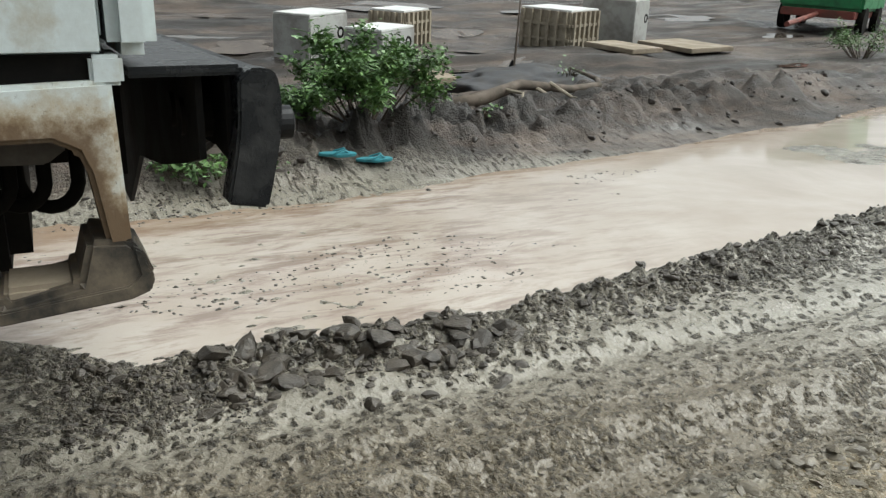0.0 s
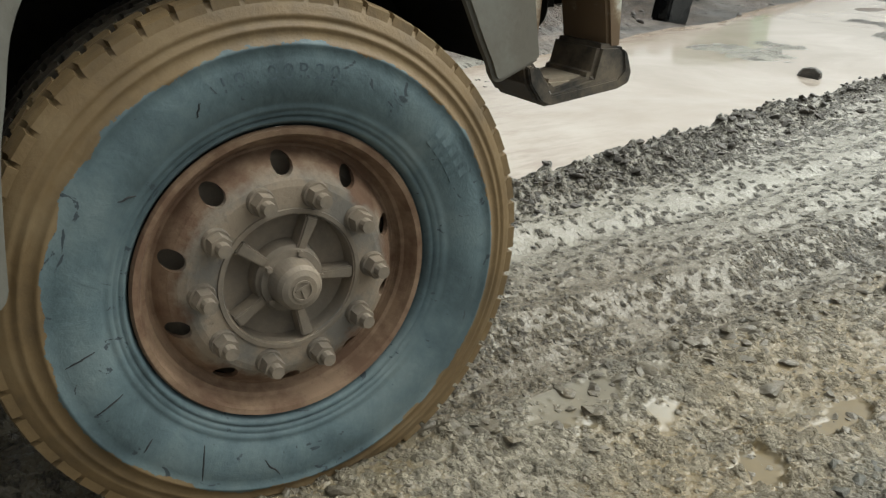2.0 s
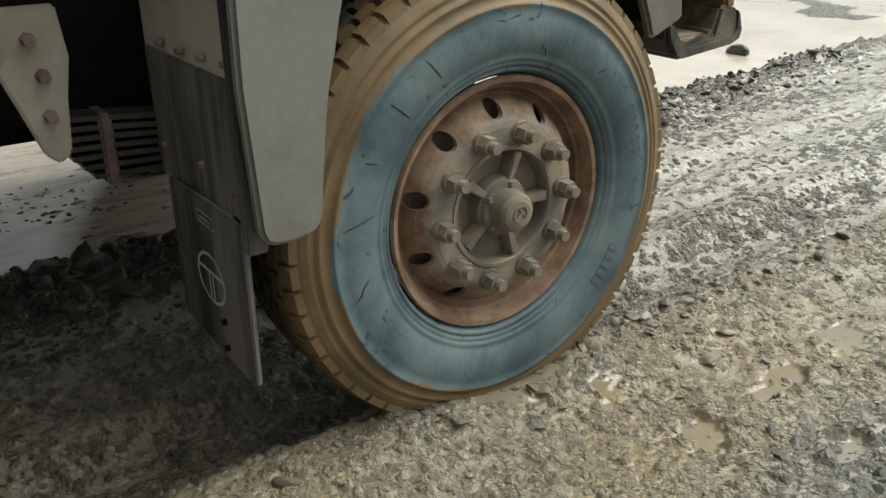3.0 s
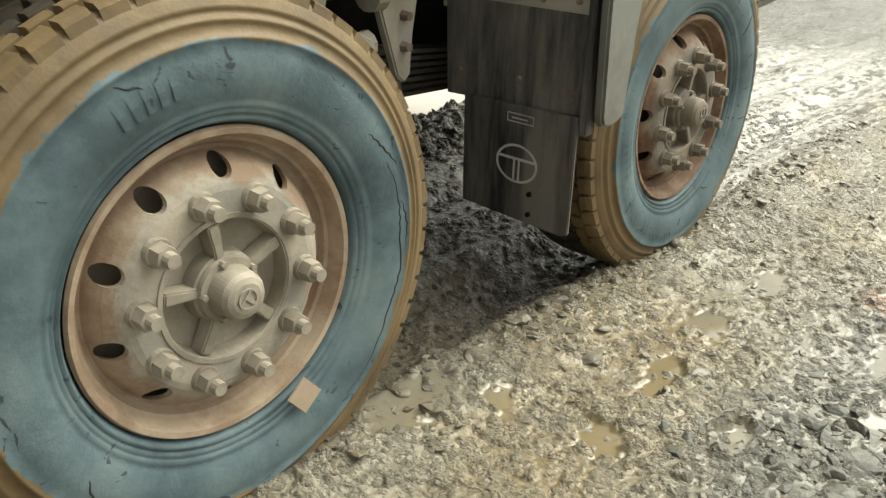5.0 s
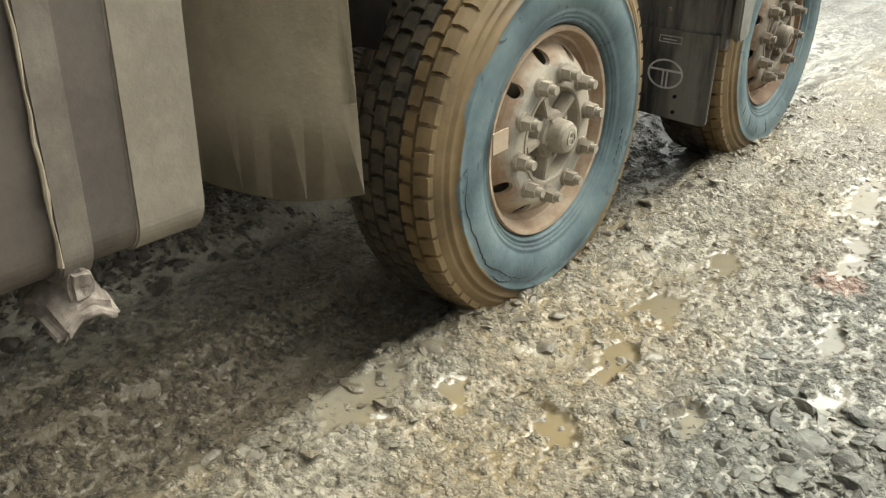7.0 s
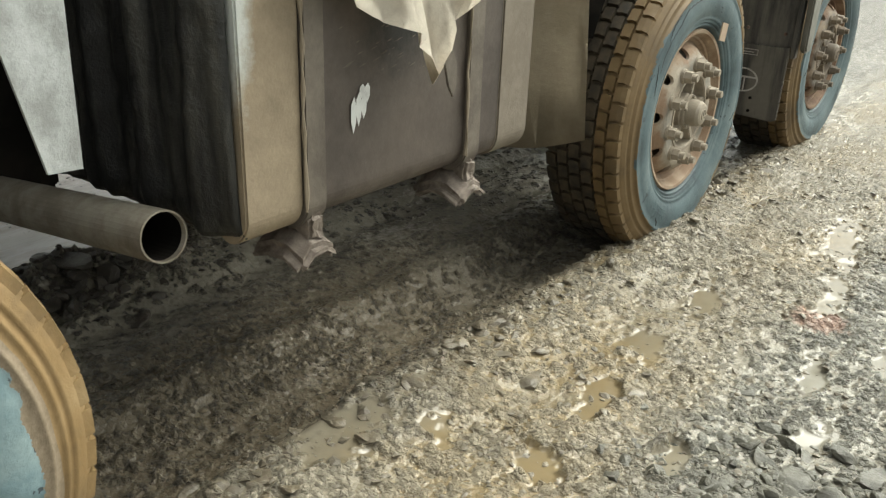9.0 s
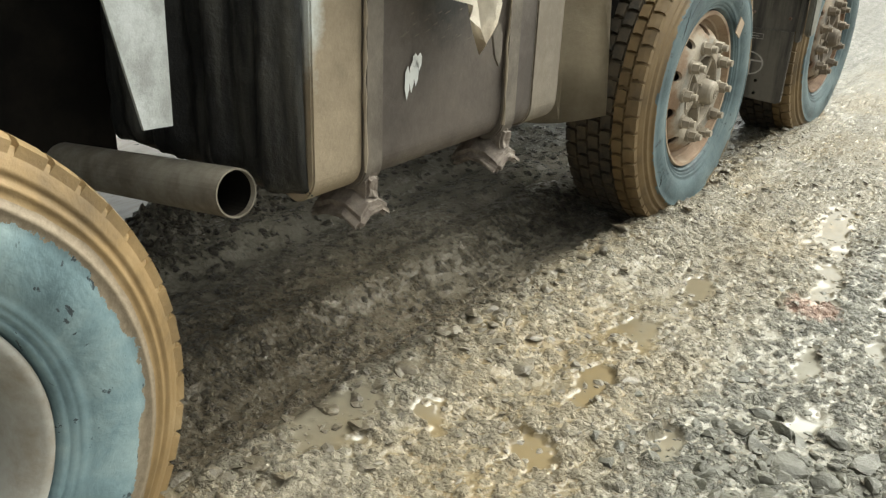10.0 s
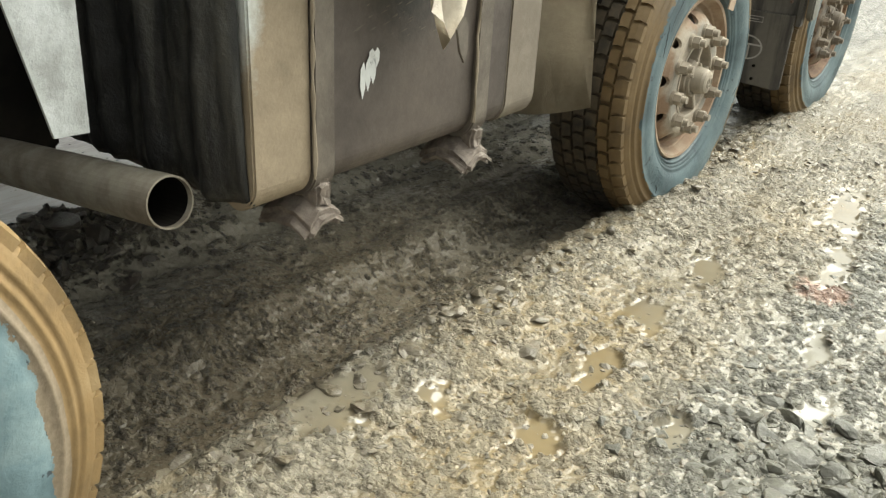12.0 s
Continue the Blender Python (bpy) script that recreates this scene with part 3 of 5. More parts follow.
def standing(x, y):
    out = 0.0 * x
    wob = 0.75 * fbm(x, y, 13, 3, 51) + 0.5 * fbm(x, y, 45, 2, 52)
    for px, py, a, b, t in POOLS:
        u = (x - px) * math.cos(t) + (y - py) * math.sin(t)
        v = (y - py) * math.cos(t) - (x - px) * math.sin(t)
        out = np.maximum(out, 1 - step(0.75, 1.0, np.hypot(u / a, v / b) + wob))
    return out


def detail(x, y):
    """How near the track is, the relief of crumbs and clumps, and the share of the surface that pale slurry covers."""
    near = np.exp(-np.maximum(0, np.abs(x + 1.5) - 4.5) / 3) * np.exp(-np.maximum(0, np.abs(y - 3) - 6) / 4)
    rx = np.interp(y, RIDGE_Y, RIDGE_X)
    ridge = np.exp(-((x - rx - 0.07) / 0.24) ** 2)
    clumps = np.maximum(0, fbm(x, y * 0.6, 5.5, 3, 4, 0.6) - 0.08)
    band = fbm(x, y * 0.2, 4.5, 3, 24) + 0.5 * fbm(x, y, 1.3, 2, 25) + 0.4 * fbm(x, y, 9, 2, 28)
    outer = step(-1.25, -1.05, x)
    shiny = step(-0.72, -0.5, x) * step(1.9, 2.4, y)
    cover = 0.64 + 0.55 * band - 0.7 * clumps - 0.6 * ridge - outer * (0.42 - 0.14 * shiny) - 0.14 * (1 - step(-1.6, -1.3, x)) * (1 - step(2.6, 3.6, y)) * step(-2.1, -1.9, x)
    cover = cover - 0.30 * step(2.6, 3.5, y) * outer
    cover = cover - 0.55 * (1 - step(-2.35, -1.95, x)) * (1 - step(0.5, 1.0, y))
    cover = np.clip(np.where(x < rx - 0.2, 0.62 + 0.2 * band, cover), 0.0, 1.0)
    # crumbs stand out of the slurry, more of them where it covers less
    grain = np.maximum(lumps(x, y * 0.85, 30, 61), np.maximum(0.62 * lumps(x, y, 52, 62), 0.4 * lumps(x, y, 85, 63))) + 0.22 * fbm(x, y, 26, 3, 3, 0.6)
    close = (1 - step(0.2, 0.9, x)) * (1 - step(5.0, 7.5, y)) * step(-0.8, 0.2, y)
    poke = close * np.maximum(0, grain - 0.55 * cover)
    still = standing(x, y)
    c = near * (0.010 * fbm(x, y, 6, 3, 2) + (0.004 * fbm(x, y, 22, 2, 33) + 0.017 * poke) * (1 + 0.9 * ridge) * (1 - 0.97 * still) + 0.03 * clumps * (1 - still) - 0.005 * still)
    return near, c, close * np.maximum(still, 1 - step(0.02, 0.22, poke)) + (1 - close) * (0.08 + 0.3 * cover)


def film(x, y):
    near, c, cover = detail(x, y)
    bx = np.interp(y, BANK_Y, BANK_X)
    return cover * near * step(-0.35, 0.1, x - bx)


def height(x, y):
    near, c, cover = detail(x, y)
    h = 0.012 * fbm(x, y, 1.3, 3, 1) + c
    # wheel rut and the smooth tracks beside it
    wav = 0.03 * fbm(x, y, 2.5, 2, 5)
    rut = step(-1.20, -1.29, x + wav) * (1 - step(-1.52, -1.66, x + wav))
    wide = step(-1.24, -1.34, x + wav) * (1 - step(-1.95, -2.2, x + wav))
    behind = 1 - 0.65 * step(3.0, 5.0, y)
    h = h - rut * 0.055 * behind - wide * 0.022 * behind + 0.02 * step(-1.33, -1.22, x + wav) * (1 - step(-1.12, -0.95, x)) * behind
    for cx, a, w in ((-1.47, 0.016, 0.06), (-1.78, 0.014, 0.05), (-2.06, 0.02, 0.06), (-0.95, 0.012, 0.08)):
        h = h - a * np.exp(-((x - cx - 0.04 * np.sin(y * 0.9)) / w) ** 2) * near
    # ridge of clods at the puddle's edge
    rx = np.interp(y, RIDGE_Y, RIDGE_X) + 0.07 * fbm(x * 0 + 3, y, 2.2, 3, 6)
    d = x - rx
    ridge = np.exp(-(d / np.where(d > 0, 0.16, 0.10)) ** 2) * (0.35 + 0.65 * step(0.2, 0.8, y))
    h = h + ridge * (0.032 + 0.02 * step(2.2, 3.2, y) + 0.045 * fbm(x, y, 8, 3, 7) + 0.05 * np.maximum(0, fbm(x, y, 19, 2, 17)))
    # puddle basin
    bx = np.interp(y, BANK_Y, BANK_X) + 0.18 * fbm(x * 0 + 9, y, 1.1, 4, 8)
    basin = step(0.0, -0.35, d) * step(-0.05, 0.4, x - bx)
    shallow = (1 - step(1.2, 3.2, y + 0.35 * (x + 3.4)))
    bed = -0.092 + 0.022 * shallow + 0.012 * fbm(x, y * 0.6, 1.5, 3, 9) + (0.008 + 0.018 * shallow) * fbm(x, y * 0.5, 24, 2, 10, 0.8)
    far_mud = step(4.6, 6.0, y) * step(0.2, 1.0, x - bx) * step(-0.2, -1.0, d)
    bed = bed + far_mud * (0.03 + 0.035 * fbm(x, y, 2.0, 3, 19))
    h = h * (1 - basin) + basin * bed
    # bank and the low land behind it
    up = step(0.05, -0.55, x - bx)
    top = 0.19 + 0.10 * fbm(x, y, 1.2, 4, 11) + (0.08 * fbm(x, y, 4.5, 3, 12) + 0.05 * fbm(x, y, 14, 2, 22) + 0.26 * np.maximum(0, fbm(x, y * 0.7, 3.6, 3, 42) - 0.1) + 0.15 * lumps(x, y, 4.5, 64) + 0.06 * lumps(x, y, 10, 65)) * near
    low = -0.02 + 0.17 * fbm(x, y * 0.3, 0.4, 4, 13) + 0.12 * fbm(x, y * 0.35, 1.6, 4, 14, 0.6) + 0.05 * (1 - 2 * np.abs(fbm(x, y * 0.3, 0.8, 4, 15))) + 0.07 * np.clip(-x - 7, 0, 70)
    fall = step(-1.2, -3.5, x - bx)
    return h * (1 - up) + up * (top * (1 - fall) + low * fall)


def spread(a, b, fine, lo, hi, grow=1.12, after=1.05):
    """Grid lines: even between a and b, wider and wider out to lo and hi."""
    mid = list(np.arange(a, b, fine))
    s, v = fine, a
    left = []
    while v > lo:
        s *= grow
        v -= s
        left.append(v)
    s, v, right = fine, mid[-1], []
    while v < hi:
        s *= after
        v += s
        right.append(v)
    return np.array(left[::-1] + mid + right)


def sheet(name, xs, ys, z, mat, smooth=True):
    gx, gy = np.meshgrid(xs, ys)
    gz = z(gx, gy)
    nx, ny = len(xs), len(ys)
    me = bpy.data.meshes.new(name)
    idx = np.arange(nx * ny).reshape(ny, nx)
    quads = np.stack([idx[:-1, :-1], idx[:-1, 1:], idx[1:, 1:], idx[1:, :-1]], -1).reshape(-1, 4)
    me.from_pydata(np.stack([gx, gy, gz], -1).reshape(-1, 3).tolist(), [], quads.tolist())
    me.materials.append(mat)
    if smooth:
        me.shade_smooth()
    return new(name, me)


GX = spread(-2.6, 0.02, 0.0056, -400, 300, 1.018, 1.06)
GY = spread(0.5, 3.3, 0.0058, -200, 500, 1.03, 1.018)
GROUND = sheet("ground", GX, GY, height, MUD)
GROUND.data.attributes.new("film", "FLOAT", "POINT").data.foreach_set("value", film(*np.meshgrid(GX, GY)).ravel())
GROUND.data.attributes.new("pool", "FLOAT", "POINT").data.foreach_set("value", standing(*np.meshgrid(GX, GY)).ravel())
ground = tagged(GROUND, "churned wet grey-brown mud with ruts and tracks", "mud", kind="structure")
water = tagged(sheet("water", np.array([-8.2, -6, -4, -2.28]), np.array([-60, -20, -5, 0, 2, 4, 8, 16, 40, 120]), lambda x, y: 0 * x + WATER_Z, WATER), "milky brown rainwater puddle reflecting a white sky", "water", kind="structure")


def puddle(x, y, rx, ry, seed):
    """A thin sheet of water lying in the lie of the land."""
    r = np.random.RandomState(seed)
    ph = r.rand(4) * 6.28
    pts = [(x, y)]
    for ring in (0.2, 0.42, 0.65):
        for k in range(28):
            a = math.tau * k / 28
            q = ring * (1 + 0.28 * math.sin(2 * a + ph[0]) + 0.2 * math.sin(3 * a + ph[1]) + 0.12 * math.sin(7 * a + ph[2]))
            pts.append((x + rx * q * math.cos(a), y + ry * q * math.sin(a)))
    p = np.array(pts)
    base = np.column_stack([p, np.ones(len(p))])
    z = base @ np.linalg.lstsq(base, height(p[:, 0], p[:, 1]), rcond=None)[0] + 0.012
    faces = [(0, 1 + k, 1 + (k + 1) % 28) for k in range(28)]
    for ring in (0, 1):
        b = 1 + 28 * ring
        faces += [(b + k, b + 28 + k, b + 28 + (k + 1) % 28, b + (k + 1) % 28) for k in range(28)]
    me = bpy.data.meshes.new("puddle")
    me.from_pydata(np.column_stack([p, z]).tolist(), [], faces)
    me.materials.append(POOL)
    me.shade_smooth()
    return tagged(new("puddle", me), "small rain puddle among dark wheel ruts", "water", kind="structure")


for k, (x, y, rx, ry) in enumerate(((-16.6, 3.24, 0.5, 0.3), (-16.26, 3.87, 0.5, 0.3), (-13.33, 2.6, 0.4, 0.8), (-13.96, 7.04, 0.5, 0.9), (-18.6, 7.8, 0.7, 2.0), (-9.9, 6.2, 0.3, 0.5), (-11.8, 6.5, 0.4, 0.8), (-12.4, 13.5, 0.6, 0.7),
                                     (-8.63, 9.9, 0.45, 0.5), (-12.3, 3.0, 0.3, 0.9), (-17.5, 11.8, 0.6, 2.2), (-15.5, 13.6, 0.5, 1.6), (-9.6, 5.0, 0.4, 0.6), (-20.5, 4.6, 0.6, 1.6))):
    puddle(x, y, rx, ry, 60 + k)

# ---- the truck: its space has +y ahead, x = -1.17 the rims of its right side ----
XW, AXLE1, AXLE2, AXLE3, HUB_Z = -1.169, -0.456, -2.136, -5.01, 0.453
MID = -2.42
truck = thing("truck", "mud-caked heavy tipper truck with twin steering axles, dirty white cab", "truck")


def side(x0, slope=0.0):
    """Outlines of (y, z) in a plane across x; depth goes inwards."""
    return lambda y, z, d: (x0 + slope * y - d, y, z)


def across(y0):
    """Outlines of (x, z) in a plane across y; depth goes backwards."""
    return lambda x, z, d: (x, y0 - d, z)


def rim_mesh():
    front = [(-0.004, 0.2885), (0.004, 0.284), (0.002, 0.274), (-0.014, 0.268), (-0.030, 0.262), (-0.034, 0.255), (-0.046, 0.251), (-0.052, 0.245), (-0.050, 0.240), (-0.036, 0.232), (-0.018, 0.220), (-0.004, 0.206), (0.005, 0.192), (0.008, 0.18), (0.008, 0.128)]
    rear = [(u - 0.010, r - (0.004 if r > 0.2 else 0)) for u, r in front[::-1]]
    bm = lathe(front + rear, 96, closed=True)
    ob = new("cut", mesh_of("cut", bm, RIM))
    cut = bmesh.new()
    for k in range(10):
        a = math.radians(36 * k)
        m = Matrix.Translation((-0.01, 0.217 * math.cos(a), 0.217 * math.sin(a))) @ Matrix.Rotation(radians(90), 4, "Y") @ Matrix.Diagonal((1, 1, 1, 1))
        bmesh.ops.create_cone(cut, cap_ends=True, segments=18, radius1=0.0195, radius2=0.0195, depth=0.2, matrix=m)
    co = new("cutter", mesh_of("cutter", cut, RIM))
    mod = ob.modifiers.new("holes", "BOOLEAN")
    mod.operation, mod.object, mod.solver = "DIFFERENCE", co, "EXACT"
    bpy.context.view_layer.update()
    me = bpy.data.meshes.new_from_object(ob.evaluated_get(bpy.context.evaluated_depsgraph_get()))
    me.name = "wheel"
    bpy.data.objects.remove(ob)
    bpy.data.objects.remove(co)
    return me


def tyre_mesh():
    prof = [(-0.022, 0.284), (-0.010, 0.2905), (0.005, 0.2965), (0.012, 0.302), (0.007, 0.3055), (0.009, 0.3085), (0.016, 0.313), (0.0135, 0.3165), (0.0165, 0.320), (0.021, 0.327), (0.0195, 0.3295), (0.024, 0.337), (0.031, 0.36), (0.034, 0.385),
            (0.032, 0.41), (0.028, 0.428), (0.0305, 0.431), (0.0295, 0.436), (0.024, 0.438), (0.018, 0.455), (0.0205, 0.458), (0.019, 0.463), (0.012, 0.467), (0.010, 0.474), (0.0125, 0.477), (0.010, 0.482), (0.006, 0.49), (0.000, 0.503), (-0.010, 0.511), (-0.035, 0.510), (-0.13, 0.508)]
    prof = prof + [(-0.26 - u, r) for u, r in prof[-2::-1]]
    carcass = lathe(prof, 120)
    bm = bmesh.new()
    rnd = random.Random(4)
    count = 57
    # tread blocks: two shoulder rows that run onto the sidewall, four rows between, staggered
    for k in range(count):
        a0 = math.tau * k / count
        for row, (u0, u1, off) in enumerate(((0.003, -0.038, 0.0), (-0.047, -0.080, 0.5), (-0.089, -0.126, 0.1), (-0.134, -0.171, 0.6), (-0.180, -0.213, 0.1), (-0.222, -0.263, 0.5))):
            da = math.tau / count
            c = a0 + da * off
            half = da * (0.43 if row in (0, 5) else 0.405)
            vs = []
            for top in (0, 1):
                for (u, s, sk) in ((u0, -1, 0.03), (u0, 1, 0.03), ((u0 + u1) / 2, 1, -0.03), (u1, 1, 0.03), (u1, -1, 0.03), ((u0 + u1) / 2, -1, -0.03)):
                    r = 0.526 - 1.1 * max(0.0, abs(u + 0.13) - 0.085) ** 1.6
                    if row in (0, 5) and abs(u + 0.13) > 0.12:
                        r = 0.517
                    r = r - 0.0015 * top if top else 0.49 if row in (0, 5) and abs(u + 0.13) > 0.12 else 0.5
                    ang = c + s * half * (0.93 if top else 1.0) + sk * da
                    vs.append(bm.verts.new((u - (0.003 if row == 0 and top and u == u0 else 0), r * math.cos(ang), r * math.sin(ang))))
            lo, hi = vs[:6], vs[6:]
            bm.faces.new(hi)
            for i in range(6):
                bm.faces.new((lo[i], lo[(i + 1) % 6], hi[(i + 1) % 6], hi[i]))
    bmesh.ops.recalc_face_normals(bm, faces=bm.faces[:])
    return mesh_of("tyre", carcass, TYRE, True), mesh_of("tread", bm, TYRE)


def hub_bm():
    return lathe([(0.004, 0.141), (0.0115, 0.139), (0.0115, 0.131), (0.004, 0.128), (-0.026, 0.124), (-0.030, 0.07), (0.000, 0.066), (0.004, 0.060), (0.010, 0.058), (0.010, 0.045)], 64)


def rib_bm():
    return plate([(0.055, -0.03), (0.055, 0.006), (0.075, 0.008), (0.125, 0.010), (0.130, -0.026)], lambda r, u, d: (u, r, (d - 0.5) * (0.018 + 0.12 * max(0, r - 0.07))), 1.0, 0.003)


def cap_bm():
    bm = lathe([(0.006, 0.062), (0.014, 0.060), (0.015, 0.048), (0.050, 0.044), (0.060, 0.038), (0.064, 0.028), (0.064, 0.0005)], 40)
    return bm


def cap_bolt_bm():
    bm = bmesh.new()
    bmesh.ops.create_cone(bm, cap_ends=True, segments=6, radius1=0.007, radius2=0.006, depth=0.012, matrix=Matrix.Rotation(radians(90), 4, "Y"))
    return bm


def emblem_bm():
    bm = lathe([(0.0645, 0.020), (0.067, 0.020), (0.067, 0.0165), (0.0645, 0.0165)], 28)
    box(0.0645, 0.067, -0.014, 0.014, 0.004, 0.008, 0, 1, bm)
    box(0.0645, 0.067, -0.003, 0.003, -0.016, 0.006, 0, 1, bm)
    return bm


def nut_bm():
    bm = bmesh.new()
    turn = Matrix.Rotation(radians(90), 4, "Y")
    for u, r, d, s in ((0.008, 0.0265, 0.010, 18), (0.024, 0.0225, 0.030, 6), (0.0475, 0.0135, 0.018, 12)):
        bmesh.ops.create_cone(bm, cap_ends=True, segments=s, radius1=r, radius2=r * 0.92, depth=d, matrix=Matrix.Translation((u, 0, 0)) @ turn)
    return bm


RIM_ME = rim_mesh()
TYRE_ME, TREAD_ME = tyre_mesh()
TYRE_R_ME, TREAD_R_ME = TYRE_ME.copy(), TREAD_ME.copy()
for me in (TYRE_R_ME, TREAD_R_ME):
    me.materials[0] = TYRE_REAR
HUB_ME, CAP_ME, NUT_ME, EMB_ME, BOLT_ME, RIB_ME = mesh_of("hub", hub_bm(), HUB, False), mesh_of("hub_cap", cap_bm(), HUB, False), mesh_of("wheel_nut", nut_bm(), HUB), mesh_of("emblem", emblem_bm(), HUB), mesh_of("cap_bolt", cap_bolt_bm(), HUB), mesh_of("hub_rib", rib_bm(), HUB)
DRUM_ME = mesh_of("brake_drum", lathe([(-0.065, 0.0005), (-0.065, 0.215), (-0.075, 0.238), (-0.24, 0.238), (-0.24, 0.0005)], 40), HUB)


def under(name, me, parent, m=None, label=""):
    ob = new(name, me)
    ob.parent = parent
    if m is not None:
        ob.matrix_basis = m
    return tagged(ob, label) if label else ob


def dry(me, mat):
    c = me.copy()
    c.materials[0] = mat
    return c


DRY = {me: dry(me, mat) for me, mat in ((RIM_ME, RIM_DRY), (HUB_ME, HUB_DRY), (CAP_ME, HUB_DRY), (NUT_ME, HUB_DRY), (EMB_ME, HUB_DRY), (RIB_ME, HUB_DRY), (BOLT_ME, HUB_DRY))}


def steer_wheel(label, m):
    of = (lambda me: DRY.get(me, me)) if "dusty" in label else (lambda me: me)
    w = under("wheel", of(RIM_ME), truck, m, label)
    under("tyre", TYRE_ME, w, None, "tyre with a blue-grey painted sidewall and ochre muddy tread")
    tagged(under("tread", TREAD_ME, w), kind="stuff")
    under("hub", of(HUB_ME), w)
    under("hub_cap", of(CAP_ME), w)
    for k in range(5):
        b = math.radians(72 * k + 55)
        under("cap_bolt", of(BOLT_ME), w, Matrix.Translation((0.017, 0.055 * math.cos(b), 0.055 * math.sin(b))))
        under("hub_rib", of(RIB_ME), w, Matrix.Rotation(radians(72 * k + 50), 4, "X"))
    under("emblem", of(EMB_ME), w)
    under("brake_drum", DRUM_ME, w)
    for k in range(10):
        a = math.radians(90 + 36 * k)
        under("wheel_nut", of(NUT_ME), w, Matrix.Translation((0.004, 0.1675 * math.cos(a), 0.1675 * math.sin(a))) @ Matrix.Rotation(a, 4, "X"))
    return w


REAR_ME = mesh_of("wheel", lathe([(0.0, 0.2885), (0.005, 0.283), (0.0, 0.272), (-0.016, 0.262), (-0.03, 0.252), (-0.09, 0.246), (-0.125, 0.232), (-0.135, 0.2), (-0.13, 0.13), (-0.13, 0.0005)], 96), PALE, True)
RHUB_ME = mesh_of("hub", lathe([(-0.132, 0.125), (-0.07, 0.115), (-0.03, 0.105), (-0.02, 0.09), (-0.02, 0.0005)], 48), PALE)


def drive_wheel(label, m):
    w = under("wheel", REAR_ME, truck, m, label)
    tagged(under("tread", TREAD_R_ME, w), kind="stuff")
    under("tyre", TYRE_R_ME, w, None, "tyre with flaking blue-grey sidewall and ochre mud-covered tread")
    under("hub", RHUB_ME, w)
    for k in range(10):
        a = math.radians(90 + 36 * k)
        under("wheel_nut", NUT_ME, w, Matrix.Translation((-0.134, 0.1675 * math.cos(a), 0.1675 * math.sin(a))))
    return w


WHEELS = []  # wheel, place in the truck, turn about z, angle at s = 0
for y, z, x, make, label, zero in ((AXLE1, HUB_Z, XW, steer_wheel, "muddy steel wheel of the leading axle with ten nuts", 16.2 + math.degrees(1.287 / 0.543)),
                                   (AXLE2, HUB_Z, XW, steer_wheel, "dusty steel wheel of the second axle with ten nuts", 15.2 + math.degrees(3.507 / 0.543)),
                                   (AXLE3, 0.41, -1.09, drive_wheel, "pale dished steel wheel of a rear axle", 0.0)):
    WHEELS.append((make(label, pose(x, y, z)), (x, y, z), 0, zero))
    WHEELS.append((make(label, pose(2 * MID - x, y, z)), (2 * MID - x, y, z), 180, zero))
def ring_text(text, angle, r, size):
    """Raised characters round the sidewall, read from outside, centred at an angle."""
    out = bmesh.new()
    cu = bpy.data.curves.new("text", "FONT")
    cu.size, cu.extrude, cu.align_x = size, 0.0012, "CENTER"
    ob = new("text", cu)
    for i, ch in enumerate(text):
        cu.body = ch
        bpy.context.view_layer.update()
        me = bpy.data.meshes.new_from_object(ob.evaluated_get(bpy.context.evaluated_depsgraph_get()))
        a = radians(angle) - (i - (len(text) - 1) / 2) * size * 0.72 / r
        # letter x runs clockwise, letter y outwards, letter z out of the sidewall
        up = Vector((0, math.cos(a), math.sin(a)))
        along_ = Vector((0, math.sin(a), -math.cos(a)))
        m = Matrix((along_, up, Vector((1, 0, 0)))).transposed().to_4x4()
        m.translation = up * r + Vector((0.0325, 0, 0))
        me.transform(m)
        out.from_mesh(me)
        bpy.data.meshes.remove(me)
    bpy.data.objects.remove(ob)
    bpy.data.curves.remove(cu)
    return out


def ring_bars(angle, r0, r1, count, gap):
    """Raised plain bars where lettering cannot be made out."""
    out = bmesh.new()
    for i in range(count):
        a = angle - (i - (count - 1) / 2) * gap
        merge(out, lathe([(0.024, r0), (0.0335, r0), (0.0355, (r0 + r1) / 2), (0.0325, r1), (0.024, r1)], 2, closed=True, arc=(a - gap * 0.3, a + gap * 0.3)))
    return out


